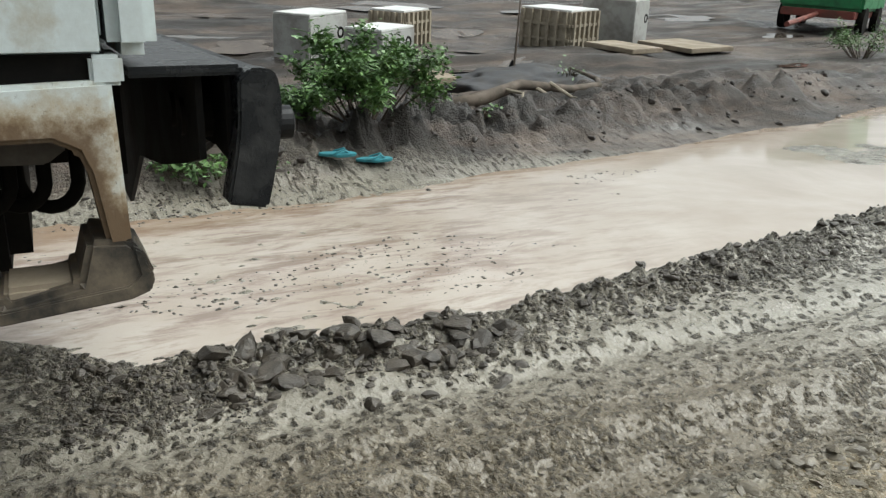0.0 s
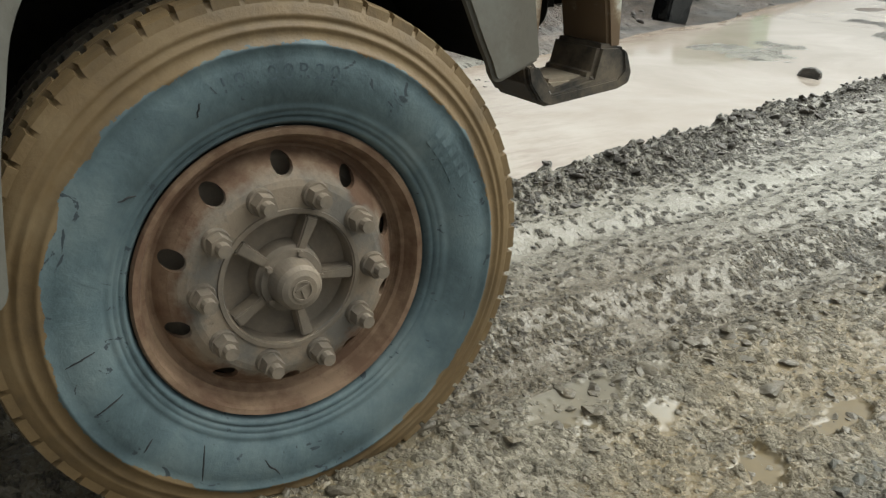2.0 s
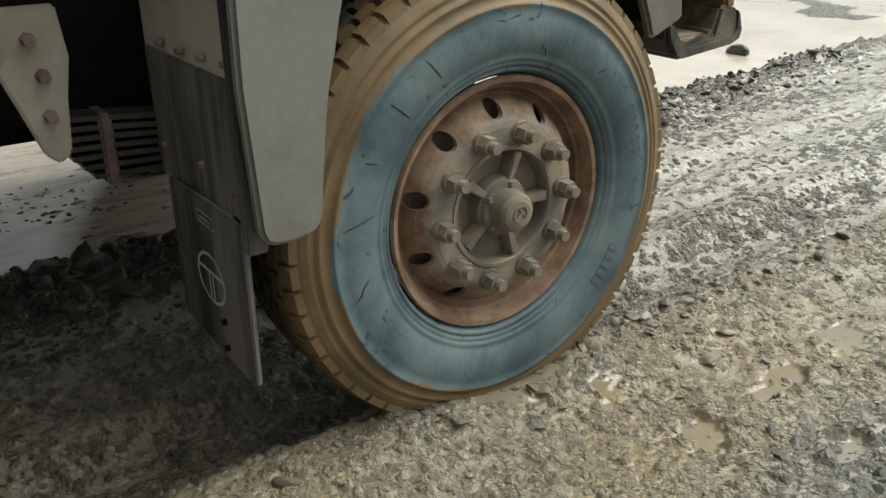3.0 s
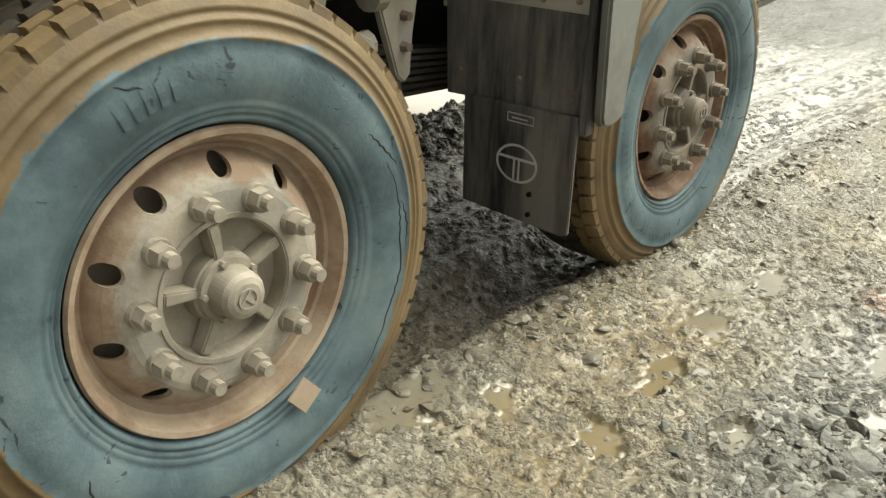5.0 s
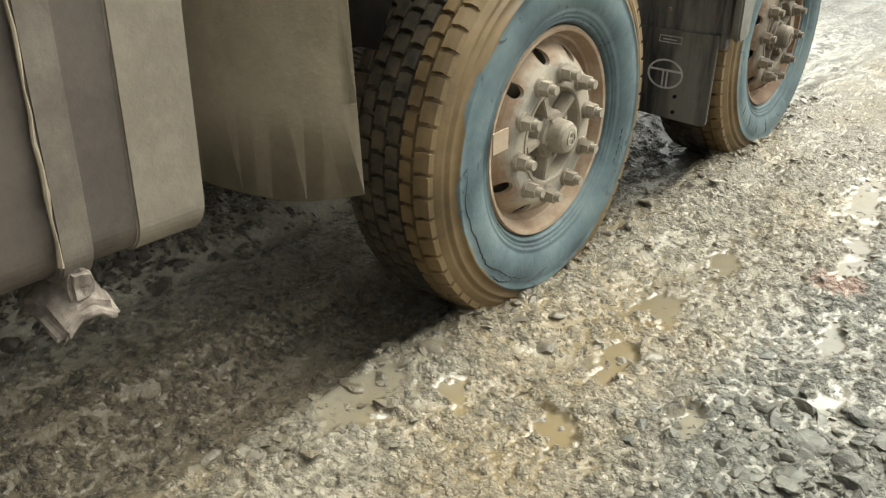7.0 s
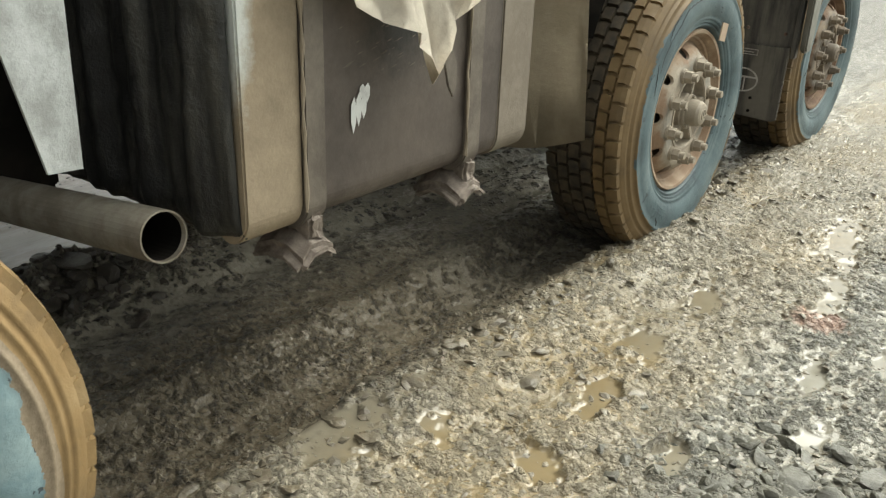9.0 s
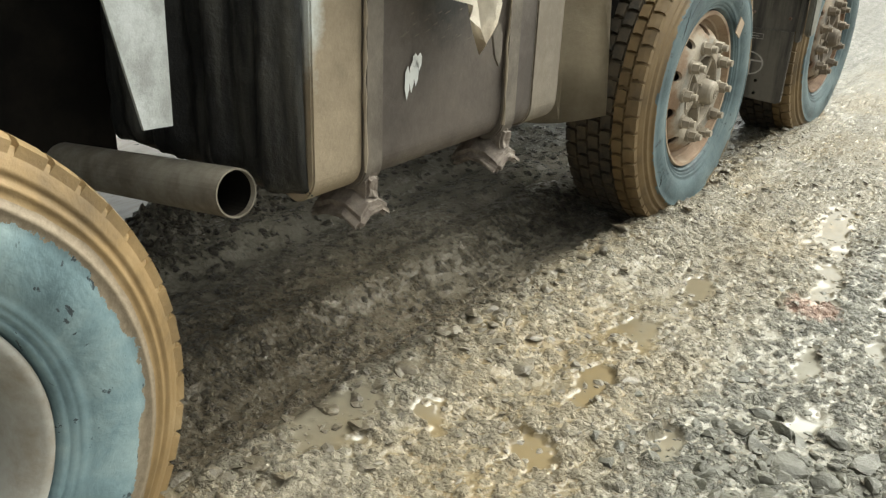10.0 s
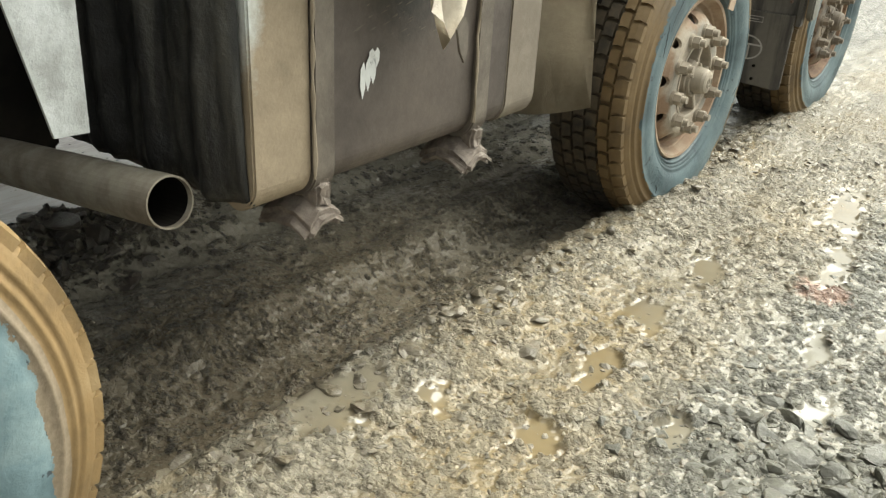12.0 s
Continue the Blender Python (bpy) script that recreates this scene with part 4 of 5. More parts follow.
RUBBER = worn("dark_lettering", (0.07, 0.105, 0.125), (0.04, 0.055, 0.065), 0.4, 20, (0.5, 0.7))
tagged(part("size_mark", ring_text("10.00R20", 74, 0.377, 0.038), RUBBER, WHEELS[0][0], "raised size lettering on the sidewall"), kind="stuff")
tagged(part("raised_mark", ring_bars(15, 0.36, 0.405, 5, 3.6), TYRE, WHEELS[0][0], "row of raised marks on the sidewall"), kind="stuff")
tagged(part("raised_mark", ring_bars(60, 0.36, 0.405, 5, 3.6), TYRE, WHEELS[2][0], "row of raised marks on the sidewall"), kind="stuff")
def crack(points, width):
    """A dark open crack on the sidewall along (angle, radius) points, bulging with the rubber."""
    pts = []
    for (a0, r0), (a1, r1) in zip(points, points[1:]):
        for k in range(7):
            f = k / 7
            a, r = radians(a0 + (a1 - a0) * f), r0 + (r1 - r0) * f + 0.0022 * math.sin(9.0 * (a0 + (a1 - a0) * f))
            u = float(np.interp(r, (0.309, 0.335, 0.36, 0.385, 0.41, 0.428, 0.44), (0.011, 0.024, 0.031, 0.034, 0.032, 0.028, 0.024)))
            pts.append((u - 0.0004, r * math.cos(a), r * math.sin(a)))
    return tube(pts, [width * (0.35 + 0.65 * math.sin(math.pi * (i + 0.5) / len(pts))) for i in range(len(pts))], 6)


SPLIT = worn("crack_in_rubber", (0.012, 0.014, 0.016), (0.03, 0.03, 0.03), 0.3, 30, (0.7, 0.9))
for run in (((-26, 0.395), (-40, 0.402), (-52, 0.40), (-62, 0.412), (-74, 0.405), (-90, 0.415), (-104, 0.41)), ((-40, 0.41), (-48, 0.425), (-56, 0.422)), ((-14, 0.385), (-22, 0.40), (-30, 0.42)), ((168, 0.38), (174, 0.41)), ((60, 0.40), (66, 0.425))):
    part("crack", crack(run, 0.0022), SPLIT, WHEELS[2][0], "dark crack in the painted sidewall")
for run in (((170, 0.36), (172, 0.42)), ((186, 0.35), (187, 0.415)), ((203, 0.375), (204, 0.405)), ((219, 0.35), (224, 0.43)), ((240, 0.37), (246, 0.41)), ((124, 0.335), (128, 0.36)), ((98, 0.36), (95, 0.385))):
    part("crack", crack(run, 0.002), SPLIT, WHEELS[0][0], "dark crack in the painted sidewall")
# a strip of card caught between rim and tyre of the second wheel
card = box(0.012, 0.016, -0.027, 0.027, -0.032, 0.03)
bmesh.ops.translate(card, verts=card.verts[:], vec=(0.02, 0, 0))
under("card_strip", mesh_of("card_strip", card, CARD), WHEELS[2][0], Matrix.Rotation(radians(-98 - 15.2 + 90), 4, "X") @ Matrix.Translation((0.006, 0, -0.298)) @ Matrix.Rotation(0.25, 4, "X"), "torn strip of brown card stuck at the rim")

# cab
cab = box(2 * MID + 1.27, -1.27, -1.05, 0.40, 1.09, 2.75, 0.03)
cab = part("cab", cab, WHITE, truck, "dirty white cab shell")
part("door", box(-1.268, -1.262, -0.55, 0.395, 1.095, 2.6, 0.003), WHITE, cab, "white cab door with a dark shut line")
part("cab_corner", box(-1.60, -1.264, 0.406, 0.48, 1.09, 2.6, 0.02), WHITE, cab, "white corner panel ahead of the door")
part("windscreen", box(2 * MID + 1.4, -1.4, 0.40, 0.415, 1.75, 2.5), BLACK, cab, "dark windscreen")
part("front_panel", box(2 * MID + 1.6, -1.6, 0.40, 0.47, 1.09, 1.7, 0.02), WHITE, cab)
arch = [(0.150, 0.795), (0.10, 0.778), (0.045, 0.76), (0.025, 0.765), (0.01, 0.80), (-0.015, 0.85), (-0.06, 0.945), (-0.12, 1.03), (-0.18, 1.09), (-0.3, 1.145), (-0.46, 1.16),
        (-0.62, 1.14), (-0.75, 1.08), (-0.84, 0.96), (-0.875, 0.84), (-0.895, 0.76), (-0.91, 0.65), (-0.92, 0.56), (-0.935, 0.533), (-0.985, 0.522), (-1.035, 0.53), (-1.05, 0.556), (-1.065, 0.81), (-1.06, 1.085), (0.105, 1.085)]
arch = arch[:3] + smooth_run(arch[2:18], 4) + smooth_run(arch[17:22], 3) + arch[22:]
part("front_fender", plate(arch, side(-1.202, -0.10), 0.03, 0.008), CREAM, truck, "dusty grey-cream wheel-arch fender")
part("arch_lining", lathe([(-0.06, 0.56), (-0.42, 0.56), (-0.42, 0.50)], 40, arc=(25, 158)), UNDER, truck, "black wheel-arch lining", m=pose(XW, AXLE1, HUB_Z + 0.10))
# step panel: an inverted U with a black step between its feet
leg = [(0.083, 1.045), (0.13, 0.785), (0.172, 0.775), (0.185, 0.92), (0.20, 0.95), (0.235, 0.963), (0.31, 0.963), (0.345, 0.945), (0.358, 0.91), (0.375, 0.79), (0.412, 0.79), (0.405, 1.055)]
steps = part("step_panel", plate(leg, side(-1.262), 0.17, 0.008), STAIN, truck, "white step surround with rusty brown stains")
tray = [(0.135, 0.785), (0.145, 0.735), (0.175, 0.690), (0.20, 0.68), (0.40, 0.697), (0.435, 0.708), (0.445, 0.735), (0.425, 0.785), (0.405, 0.80), (0.345, 0.805), (0.325, 0.735), (0.215, 0.715), (0.175, 0.775)]
foot = part("step", plate(tray, side(-1.255), 0.17, 0.01), STEPM, steps, "black plastic step with mud on its tread")
part("step_lip", plate([(0.142, 0.772), (0.150, 0.735), (0.180, 0.694), (0.205, 0.683), (0.402, 0.700), (0.434, 0.711), (0.441, 0.735), (0.424, 0.782), (0.41, 0.79), (0.418, 0.742), (0.40, 0.724), (0.21, 0.706), (0.19, 0.716), (0.165, 0.75), (0.158, 0.775)], side(-1.251), 0.02, 0.003), STEPM, foot, "scuffed black outer lip")
part("step_mud", box(-1.40, -1.275, 0.215, 0.322, 0.71, 0.735, 0.008), SAND, foot, "dried mud on the step")
inner = part("inner_bracket", plate([(0.02, 1.02), (0.02, 0.915), (0.30, 0.905), (0.335, 0.93), (0.345, 1.02)], side(-1.40), 0.02, 0.004), STRAP, truck, "dusty bracket plate behind the step opening")
part("bracket_hole", lathe([(0.0, 0.001), (0.002, 0.012), (-0.004, 0.016)], 14), UNDER, inner, m=pose(-1.398, 0.17, 0.955))
part("chassis_box", box(-1.95, -1.62, -0.02, 0.14, 0.66, 1.05, 0.01), UNDER, truck, "dark box beside the chassis")
part("cab_gap", box(-1.7, -1.285, -0.3, 0.40, 1.03, 1.10), UNDER, truck)
part("gap_block", box(-1.40, -1.268, 0.375, 0.425, 1.045, 1.092, 0.006), WHITE, truck)
for k, (y, r) in enumerate(((0.19, 0.05), (0.25, 0.045), (0.30, 0.05))):
    loop = [(-1.50 + 0.02 * math.cos(a), y + r * math.cos(a), 0.865 + 1.1 * r * math.sin(a)) for a in [math.pi * (0.95 + 1.1 * q / 10) for q in range(11)]]
    part("hose", tube([(-1.52, y - r, 1.0)] + loop + [(-1.52, y + r, 1.0)], 0.013, 9), UNDER, truck, "black rubber hose", smooth=True)
# bumper: a hollow black shell with a thick front
lip = [(-1.34, 1.06), (-1.34, 0.88), (-1.44, 0.90), (-1.56, 0.90), (-1.75, 0.84), (-3.3, 0.84), (-3.5, 0.83), (-3.54, 1.06)]
bumper = part("bumper", plate(lip, across(0.665), 0.06, 0.012), BLACK, truck, "battered black steel bumper, open at the back")
part("bumper_top", box(-3.5, -1.32, 0.43, 0.62, 1.05, 1.068, 0.006), SCUFF, bumper, "dented blue-black bumper top")
part("bumper_back", box(-3.2, -1.55, 0.40, 0.44, 0.85, 1.05), UNDER, bumper)
# black sheet added to stand for the shade inside the bumper
part("bumper_liner", plate([(-1.345, 1.05), (-1.345, 0.90), (-1.46, 0.91), (-1.56, 0.905), (-1.75, 0.85), (-3.3, 0.85), (-3.3, 1.05)], across(0.602), 0.01), UNDER, bumper, "black sheet for the shade inside the bumper")
part("valance", plate([(-1.35, 1.05), (-1.35, 0.905), (-1.55, 0.862), (-1.88, 0.80), (-2.35, 0.74), (-2.80, 0.507), (-3.0, 0.514), (-3.25, 0.65), (-3.25, 1.05)], across(0.555), 0.012), UNDER, bumper, "black valance behind the bumper")
cap_o = smooth_run([(0.575, 0.838), (0.598, 0.95), (0.604, 1.045)], 4) + smooth_run([(0.612, 1.064), (0.655, 1.062), (0.672, 1.045), (0.677, 0.99), (0.668, 0.92), (0.652, 0.85), (0.645, 0.822)], 3) + [(0.575, 0.834)]
part("end_cap", plate(cap_o, side(-1.288), 0.06, 0.005), SCUFF, bumper, "scuffed black bumper end")
for x in (-1.50, -1.62):
    part("lamp_back", lathe([(-0.04, 0.001), (-0.04, 0.035), (0.0, 0.042), (0.02, 0.04), (0.02, 0.001)], 20), UNDER, bumper, m=pose(x, 0.575, 0.96, 0, 0, 90))
part("rubber_stop", lathe([(-0.02, 0.001), (-0.02, 0.03), (0.015, 0.03), (0.02, 0.02), (0.02, 0.001)], 20), BLACK, bumper, m=pose(-1.33, 0.685, 0.965, 0, 0, 90))
# splash guard behind the leading wheel
guard = part("splash_plate", plate([(-1.155, 0.80), (-1.145, 0.545), (-1.63, 0.525), (-1.64, 0.80)], across(-1.03), 0.012, 0.003), FLAP, truck, "dark mud-streaked splash plate")
part("upper_plate", plate([(-1.16, 1.09), (-1.158, 0.785), (-1.66, 0.765), (-1.66, 1.09)], across(-1.022), 0.012, 0.003), BEIGE, guard, "riveted dusty metal plate")
part("edge_strip", box(-1.160, -1.138, -1.062, -1.02, 0.50, 1.09, 0.004), FLAP, guard)
for x, z in ((-1.20, 0.83), (-1.31, 0.825), (-1.42, 0.82), (-1.53, 0.82), (-1.20, 0.60), (-1.37, 0.61), (-1.58, 0.60)):
    part("rivet", tube([(x, -1.04, z), (x, -1.052, z)], [0.009, 0.006], 8), RUST, guard)
flap = part("mud_flap", plate([(-1.165, 0.545), (-1.168, 0.215), (-1.19, 0.205), (-1.545, 0.22), (-1.55, 0.54)], across(-1.046), 0.012, 0.003), FLAP, truck, "dark rubber mud flap with a pale oval emblem")
ring = bmesh.new()
for k in range(36):
    a, b = math.tau * k / 36, math.tau * (k + 1) / 36
    vs = [ring.verts.new((-1.35 + rx * math.cos(t), -1.0605, 0.378 + rz * math.sin(t))) for rx, rz, t in ((0.072, 0.056, a), (0.072, 0.056, b), (0.064, 0.049, b), (0.064, 0.049, a))]
    ring.faces.new(vs)
for x0, x1, z0, z1 in ((-1.412, -1.288, 0.388, 0.396), (-1.362, -1.355, 0.33, 0.388), (-1.345, -1.338, 0.33, 0.388)):
    ring.faces.new([ring.verts.new((x, -1.0605, z)) for x, z in ((x0, z0), (x1, z0), (x1, z1), (x0, z1))])
part("emblem", ring, LINE, flap, "pale oval emblem outline")
bar = bmesh.new()
for x0, x1, z0, z1 in ((-1.39, -1.30, 0.494, 0.497), (-1.39, -1.30, 0.517, 0.520), (-1.39, -1.387, 0.494, 0.52), (-1.303, -1.30, 0.494, 0.52), (-1.375, -1.32, 0.504, 0.508)):
    bar.faces.new([bar.verts.new((x, -1.0605, z)) for x, z in ((x0, z0), (x1, z0), (x1, z1), (x0, z1))])
part("print", bar, LINE, flap)
# curved rubber guard behind the second wheel
curl = bmesh.new()
cols = []
for i in range(15):
    f = i / 14
    x = -1.19 - 0.68 * f
    y = -2.835 - 0.05 * math.sin(f * 3.0) - 0.02 * f
    bottom = 0.487 - 0.04 * math.sin(min(1, f * 3) * 1.57) - 0.06 * f
    cols.append([curl.verts.new((x - (0.05 * j if i == 0 else 0.02 * j), y + 0.03 * j * math.sin(f * 5), bottom + (1.15 - bottom) * j)) for j in (0, 0.3, 0.65, 1.0)])
for a, b in zip(cols, cols[1:]):
    for j in range(3):
        curl.faces.new((a[j], a[j + 1], b[j + 1], b[j]))
bmesh.ops.solidify(curl, geom=curl.faces[:], thickness=0.012)
part("rubber_guard", curl, GUARD, truck, "mud-coated rubber guard hanging behind the second wheel", smooth=True)
part("second_arch", lathe([(-0.10, 0.60), (-0.40, 0.60)], 40, arc=(75, 160)), UNDER, truck, m=pose(XW, AXLE2, HUB_Z + 0.10))
# fuel tank with straps, brackets, a torn cloth and white marks
tank_side = [(-1.19, 1.15)] + [(-1.255 + 0.065 * math.cos(radians(a)), 0.605 + 0.065 * math.sin(radians(a))) for a in range(0, -91, -9)]
tank_o = tank_side + [(-1.80, 0.54), (-1.85, 0.58), (-1.85, 1.15)]
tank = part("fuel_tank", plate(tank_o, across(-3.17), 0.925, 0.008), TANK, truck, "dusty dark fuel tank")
for y0, y1 in ((-3.30, -3.165), (-4.097, -3.955)):
    o = [(x + (0.004 if x > -1.5 else 0), z - 0.004) for x, z in tank_side] + [(-1.30, 0.56), (-1.30, 1.15)]
    part("tank_end_band", plate(o, across(y1), y1 - y0, 0.004), SHEENBAND if y0 < -4 else BAND, tank, "band of dried ochre mud")
for y in (-3.41, -3.925):
    o = [(x + (0.011 if x > -1.5 else 0), z - 0.011) for x, z in tank_side] + [(-1.32, 0.55), (-1.32, 1.15)]
    part("strap", plate(o, across(y + 0.028), 0.056, 0.004), STRAP, tank, "muddy steel tank strap")
    bm = box(-1.255, -1.180, y - 0.02, y + 0.02, 0.495, 0.55, 0.008)
    box(-1.32, -1.165, y - 0.06, y + 0.05, 0.468, 0.50, 0.012, 2, bm)
    bmesh.ops.subdivide_edges(bm, edges=bm.edges[:], cuts=2, use_grid_fill=True)
    for v in bm.verts:
        v.co.z += 0.022 * math.cos((v.co.y - y) * 38) - 0.012 * math.sin((v.co.x + 1.2) * 40)
        v.co += noise.noise_vector(v.co * 24) * 0.006 + noise.noise_vector(v.co * 75) * 0.004
    part("bracket", bm, CAKE, tank, "crumpled strap bracket caked in grey-pink mud")
end = bmesh.new()
grid = []
for i in range(61):
    x = -1.20 - 0.65 * i / 60
    column = []
    for k in range(49):
        z = 0.556 + 0.594 * k / 48
        fold = 0.012 * math.sin(x * 38 + 0.5 * math.sin(z * 5)) + 0.007 * math.sin(x * 83 + 1.3 * z) + 0.006 * noise.noise(Vector((x * 30, 3.0, z * 22)))
        round_ = 0.03 * max(0.0, 1 - i / 4) ** 2 + 0.03 * max(0.0, 1 - k / 4) ** 2
        column.append(end.verts.new((x, -4.128 - fold + round_ * 0.6, z)))
    grid.append(column)
for a, b in zip(grid, grid[1:]):
    for k in range(48):
        end.faces.new((a[k], b[k], b[k + 1], a[k + 1]))
bmesh.ops.recalc_face_normals(end, faces=end.faces[:])
bmesh.ops.solidify(end, geom=end.faces[:], thickness=0.012)
part("tank_end", end, TANKEND, tank, "sooty black tank end with soft upright folds", smooth=True)
rndm = random.Random(8)
marks = bmesh.new()
for y, z, h in ((-3.815, 0.745, 0.075), (-3.80, 0.755, 0.07), (-3.785, 0.76, 0.055), (-3.775, 0.785, 0.04), (-3.79, 0.79, 0.03)):
    vs = [marks.verts.new((-1.1865, y + dy, z + dz)) for dy, dz in ((0, -h / 2), (0.008, -h * 0.2), (0.009, h * 0.25), (0.003, h / 2), (-0.006, h * 0.3), (-0.007, -h * 0.15))]
    marks.faces.new(vs)
part("paint_mark", marks, CHALK, tank, "chipped white paint mark")
# torn cloth: a cream sheet drawn to a curled point, its tip turned back
cloth = bmesh.new()
rowsv = []
for i in range(25):
    y = -3.96 + 0.42 * i / 24
    low = float(np.interp(y, [-3.96, -3.90, -3.82, -3.75, -3.70, -3.665, -3.645, -3.615, -3.58, -3.54], [1.10, 1.02, 0.945, 0.915, 0.865, 0.795, 0.80, 0.90, 0.93, 0.99]))
    col_ = []
    for k in range(9):
        j = k / 8
        bulge = 0.03 * math.sin(i * 0.62) + 0.018 * math.sin(i * 1.7 + 4 * j)
        col_.append(cloth.verts.new((-1.115 - 0.06 * j + bulge * (1 - j) + 0.045 * (1 - j) ** 3 * math.exp(-((y + 3.655) / 0.05) ** 2), y, low + (1.19 - low) * j)))
    rowsv.append(col_)
for a, b in zip(rowsv, rowsv[1:]):
    for j in range(8):
        cloth.faces.new((a[j], a[j + 1], b[j + 1], b[j]))
bmesh.ops.solidify(cloth, geom=cloth.faces[:], thickness=0.003)
rag = part("torn_cloth", cloth, CANVAS, truck, "torn cream canvas hanging over the tank", smooth=True)
# shade under the curled tip is put into this plate's darker colour
tip = [(-3.675, 0.845), (-3.662, 0.80), (-3.645, 0.775), (-3.636, 0.80), (-3.637, 0.845), (-3.65, 0.87)]
part("curled_tip", plate(tip, side(-1.066), 0.006, 0.001), STRAP, rag, "shaded underside of the curled tip")
# scratches on the tank under the cloth
nicks = bmesh.new()
for k in range(34):
    y, z, w = -3.72 + rndm.gauss(0, 0.07), 0.85 + rndm.gauss(0, 0.06), rndm.uniform(0.006, 0.03)
    nicks.faces.new([nicks.verts.new((-1.1868, y + a * w, z + b * 0.0016 + 0.25 * a * w)) for a, b in ((-0.5, 0), (0, -1), (0.5, 0), (0, 1))])
tagged(part("scratch", nicks, STRAP, tank, "fine pale scratches"), kind="stuff")
# rough beads of mud beside the straps and at the end band
for y in (-3.955, -3.44):
    bead = tube([(-1.179 + 0.002 * math.sin(k), y + 0.001 * math.sin(k * 2.3), 0.58 + 0.04 * k) for k in range(15)], [0.002 + 0.0035 * rndm.random() for k in range(15)], 7)
    for v in bead.verts:
        v.co += noise.noise_vector(v.co * 90) * 0.003
    part("mud_bead", bead, SAND, tank, "rough bead of dried mud")
# the tank and what hangs on it stand prouder than the wheels
out = Matrix.Translation((-0.017, -5.166, 1.175)) @ Matrix.Scale(0.944, 4) @ Matrix.Translation((0.017, 5.166, -1.175))
for ob in [tank, *tank.children, rag, *rag.children]:
    ob.data.transform(out)
# exhaust, plates and frame underneath
along = pose(-1.23, -4.25, 0.60, 0, -7.7, 0)
exhaust = part("exhaust_pipe", lathe([(-0.95, 0.048), (-0.4, 0.048), (-0.02, 0.048), (0.0, 0.0475), (0.0, 0.044), (-0.015, 0.044)], 32), PIPE, truck, "dirty steel exhaust tail pipe, open end", m=along)
# near-black bore: the shade inside the pipe is put into its colour
part("pipe_bore", lathe([(-0.012, 0.0437), (-0.6, 0.0437), (-0.6, 0.0005)], 32), UNDER, exhaust, "pipe bore with the shade inside put into its colour")
part("hanging_plate", plate([(-4.545, 1.2), (-4.385, 1.2), (-4.395, 0.765), (-4.45, 0.768)], side(-1.20), 0.006), GALV, truck, "pale scuffed metal plate hanging")
part("pipe_hanger", tube([(-2.0, -4.30, 1.1), (-1.98, -4.27, 0.56)], 0.012, 8), UNDER, truck)
for x in (-2.02, -2.82):
    part("chassis_rail", box(x - 0.04, x + 0.04, -8.3, 0.4, 0.80, 1.06, 0.01), UNDER, truck, "dark steel chassis rail")
    for y in (AXLE1,):
        for k in range(7):
            u = x + (0.22 if x > MID else -0.22)
            pts = [(y - 0.82 + 0.02 * k + (1.10 - 0.04 * k) * f / 12, 0.60 - 0.019 * k + 0.02 * (1 - math.cos((f - 6) * 0.5)) * (1 - k / 9)) for f in range(13)]
            leaf = [(a, b + 0.006) for a, b in pts] + [(a, b - 0.006) for a, b in pts[::-1]]
            part("leaf_spring", plate(leaf, side(u + 0.04), 0.08, 0.002), SPRING, truck, "curved steel spring leaf")
        part("spring_clamp", box(u - 0.05, u + 0.046, y - 0.675, y - 0.645, 0.475, 0.64, 0.006), RUST, truck, "rusty clamp round the spring leaves")
for y in (AXLE1, AXLE2, AXLE3):
    part("axle", tube([(-3.4, y, 0.44), (-2.42, y, 0.40), (-1.44, y, 0.44)], 0.065, 12), UNDER, truck, "dark axle beam")
part("silencer_box", box(-2.7, -1.84, -5.7, -4.105, 0.505, 1.1, 0.01), UNDER, truck)
# four plain unseen boxes, added to block light from the truck's far side
part("gearbox", box(-2.8, -1.98, -4.05, -3.05, 0.55, 1.08, 0.06), UNDER, truck)
part("side_tank", box(-3.62, -2.95, -4.1, -2.9, 0.52, 1.15, 0.05), UNDER, truck)
part("battery_box", box(-3.62, -2.95, -1.75, -1.05, 0.55, 1.08, 0.03), UNDER, truck)
part("engine_block", box(-2.95, -1.95, -3.0, 0.25, 0.54, 1.08, 0.05), UNDER, truck)
shackle = [(-1.36, 0.90), (-1.21, 0.90), (-1.20, 0.80), (-1.215, 0.72), (-1.225, 0.61), (-1.25, 0.59), (-1.275, 0.61), (-1.32, 0.74), (-1.34, 0.80)]
sh = part("shackle", plate(shackle, side(-1.60), 0.03, 0.005), BEIGE, truck, "mud-dusted spring shackle plate")
for y, z in ((-1.27, 0.84), (-1.255, 0.77), (-1.255, 0.69)):
    part("bolt", tube([(-1.60, y, z), (-1.575, y, z)], [0.015, 0.012], 6), RUST, sh)
part("damper", tube([(-1.62, -1.95, 0.865), (-1.62, -1.56, 0.845)], 0.04, 16), STRAP, truck, "dusty steering damper")
part("damper_rod", tube([(-1.62, -1.56, 0.845), (-1.62, -1.32, 0.835)], 0.014, 10), PALE, truck)
for x, y, z in ((-1.62, -1.56, 0.845), (-1.62, -1.345, 0.836)):
    part("damper_clamp", lathe([(-0.02, 0.02), (-0.02, 0.05), (0.02, 0.05), (0.02, 0.02)], 14, closed=True), BEIGE, truck, "dusty clamp collar", m=pose(x, y, z, 0, 0, 90))
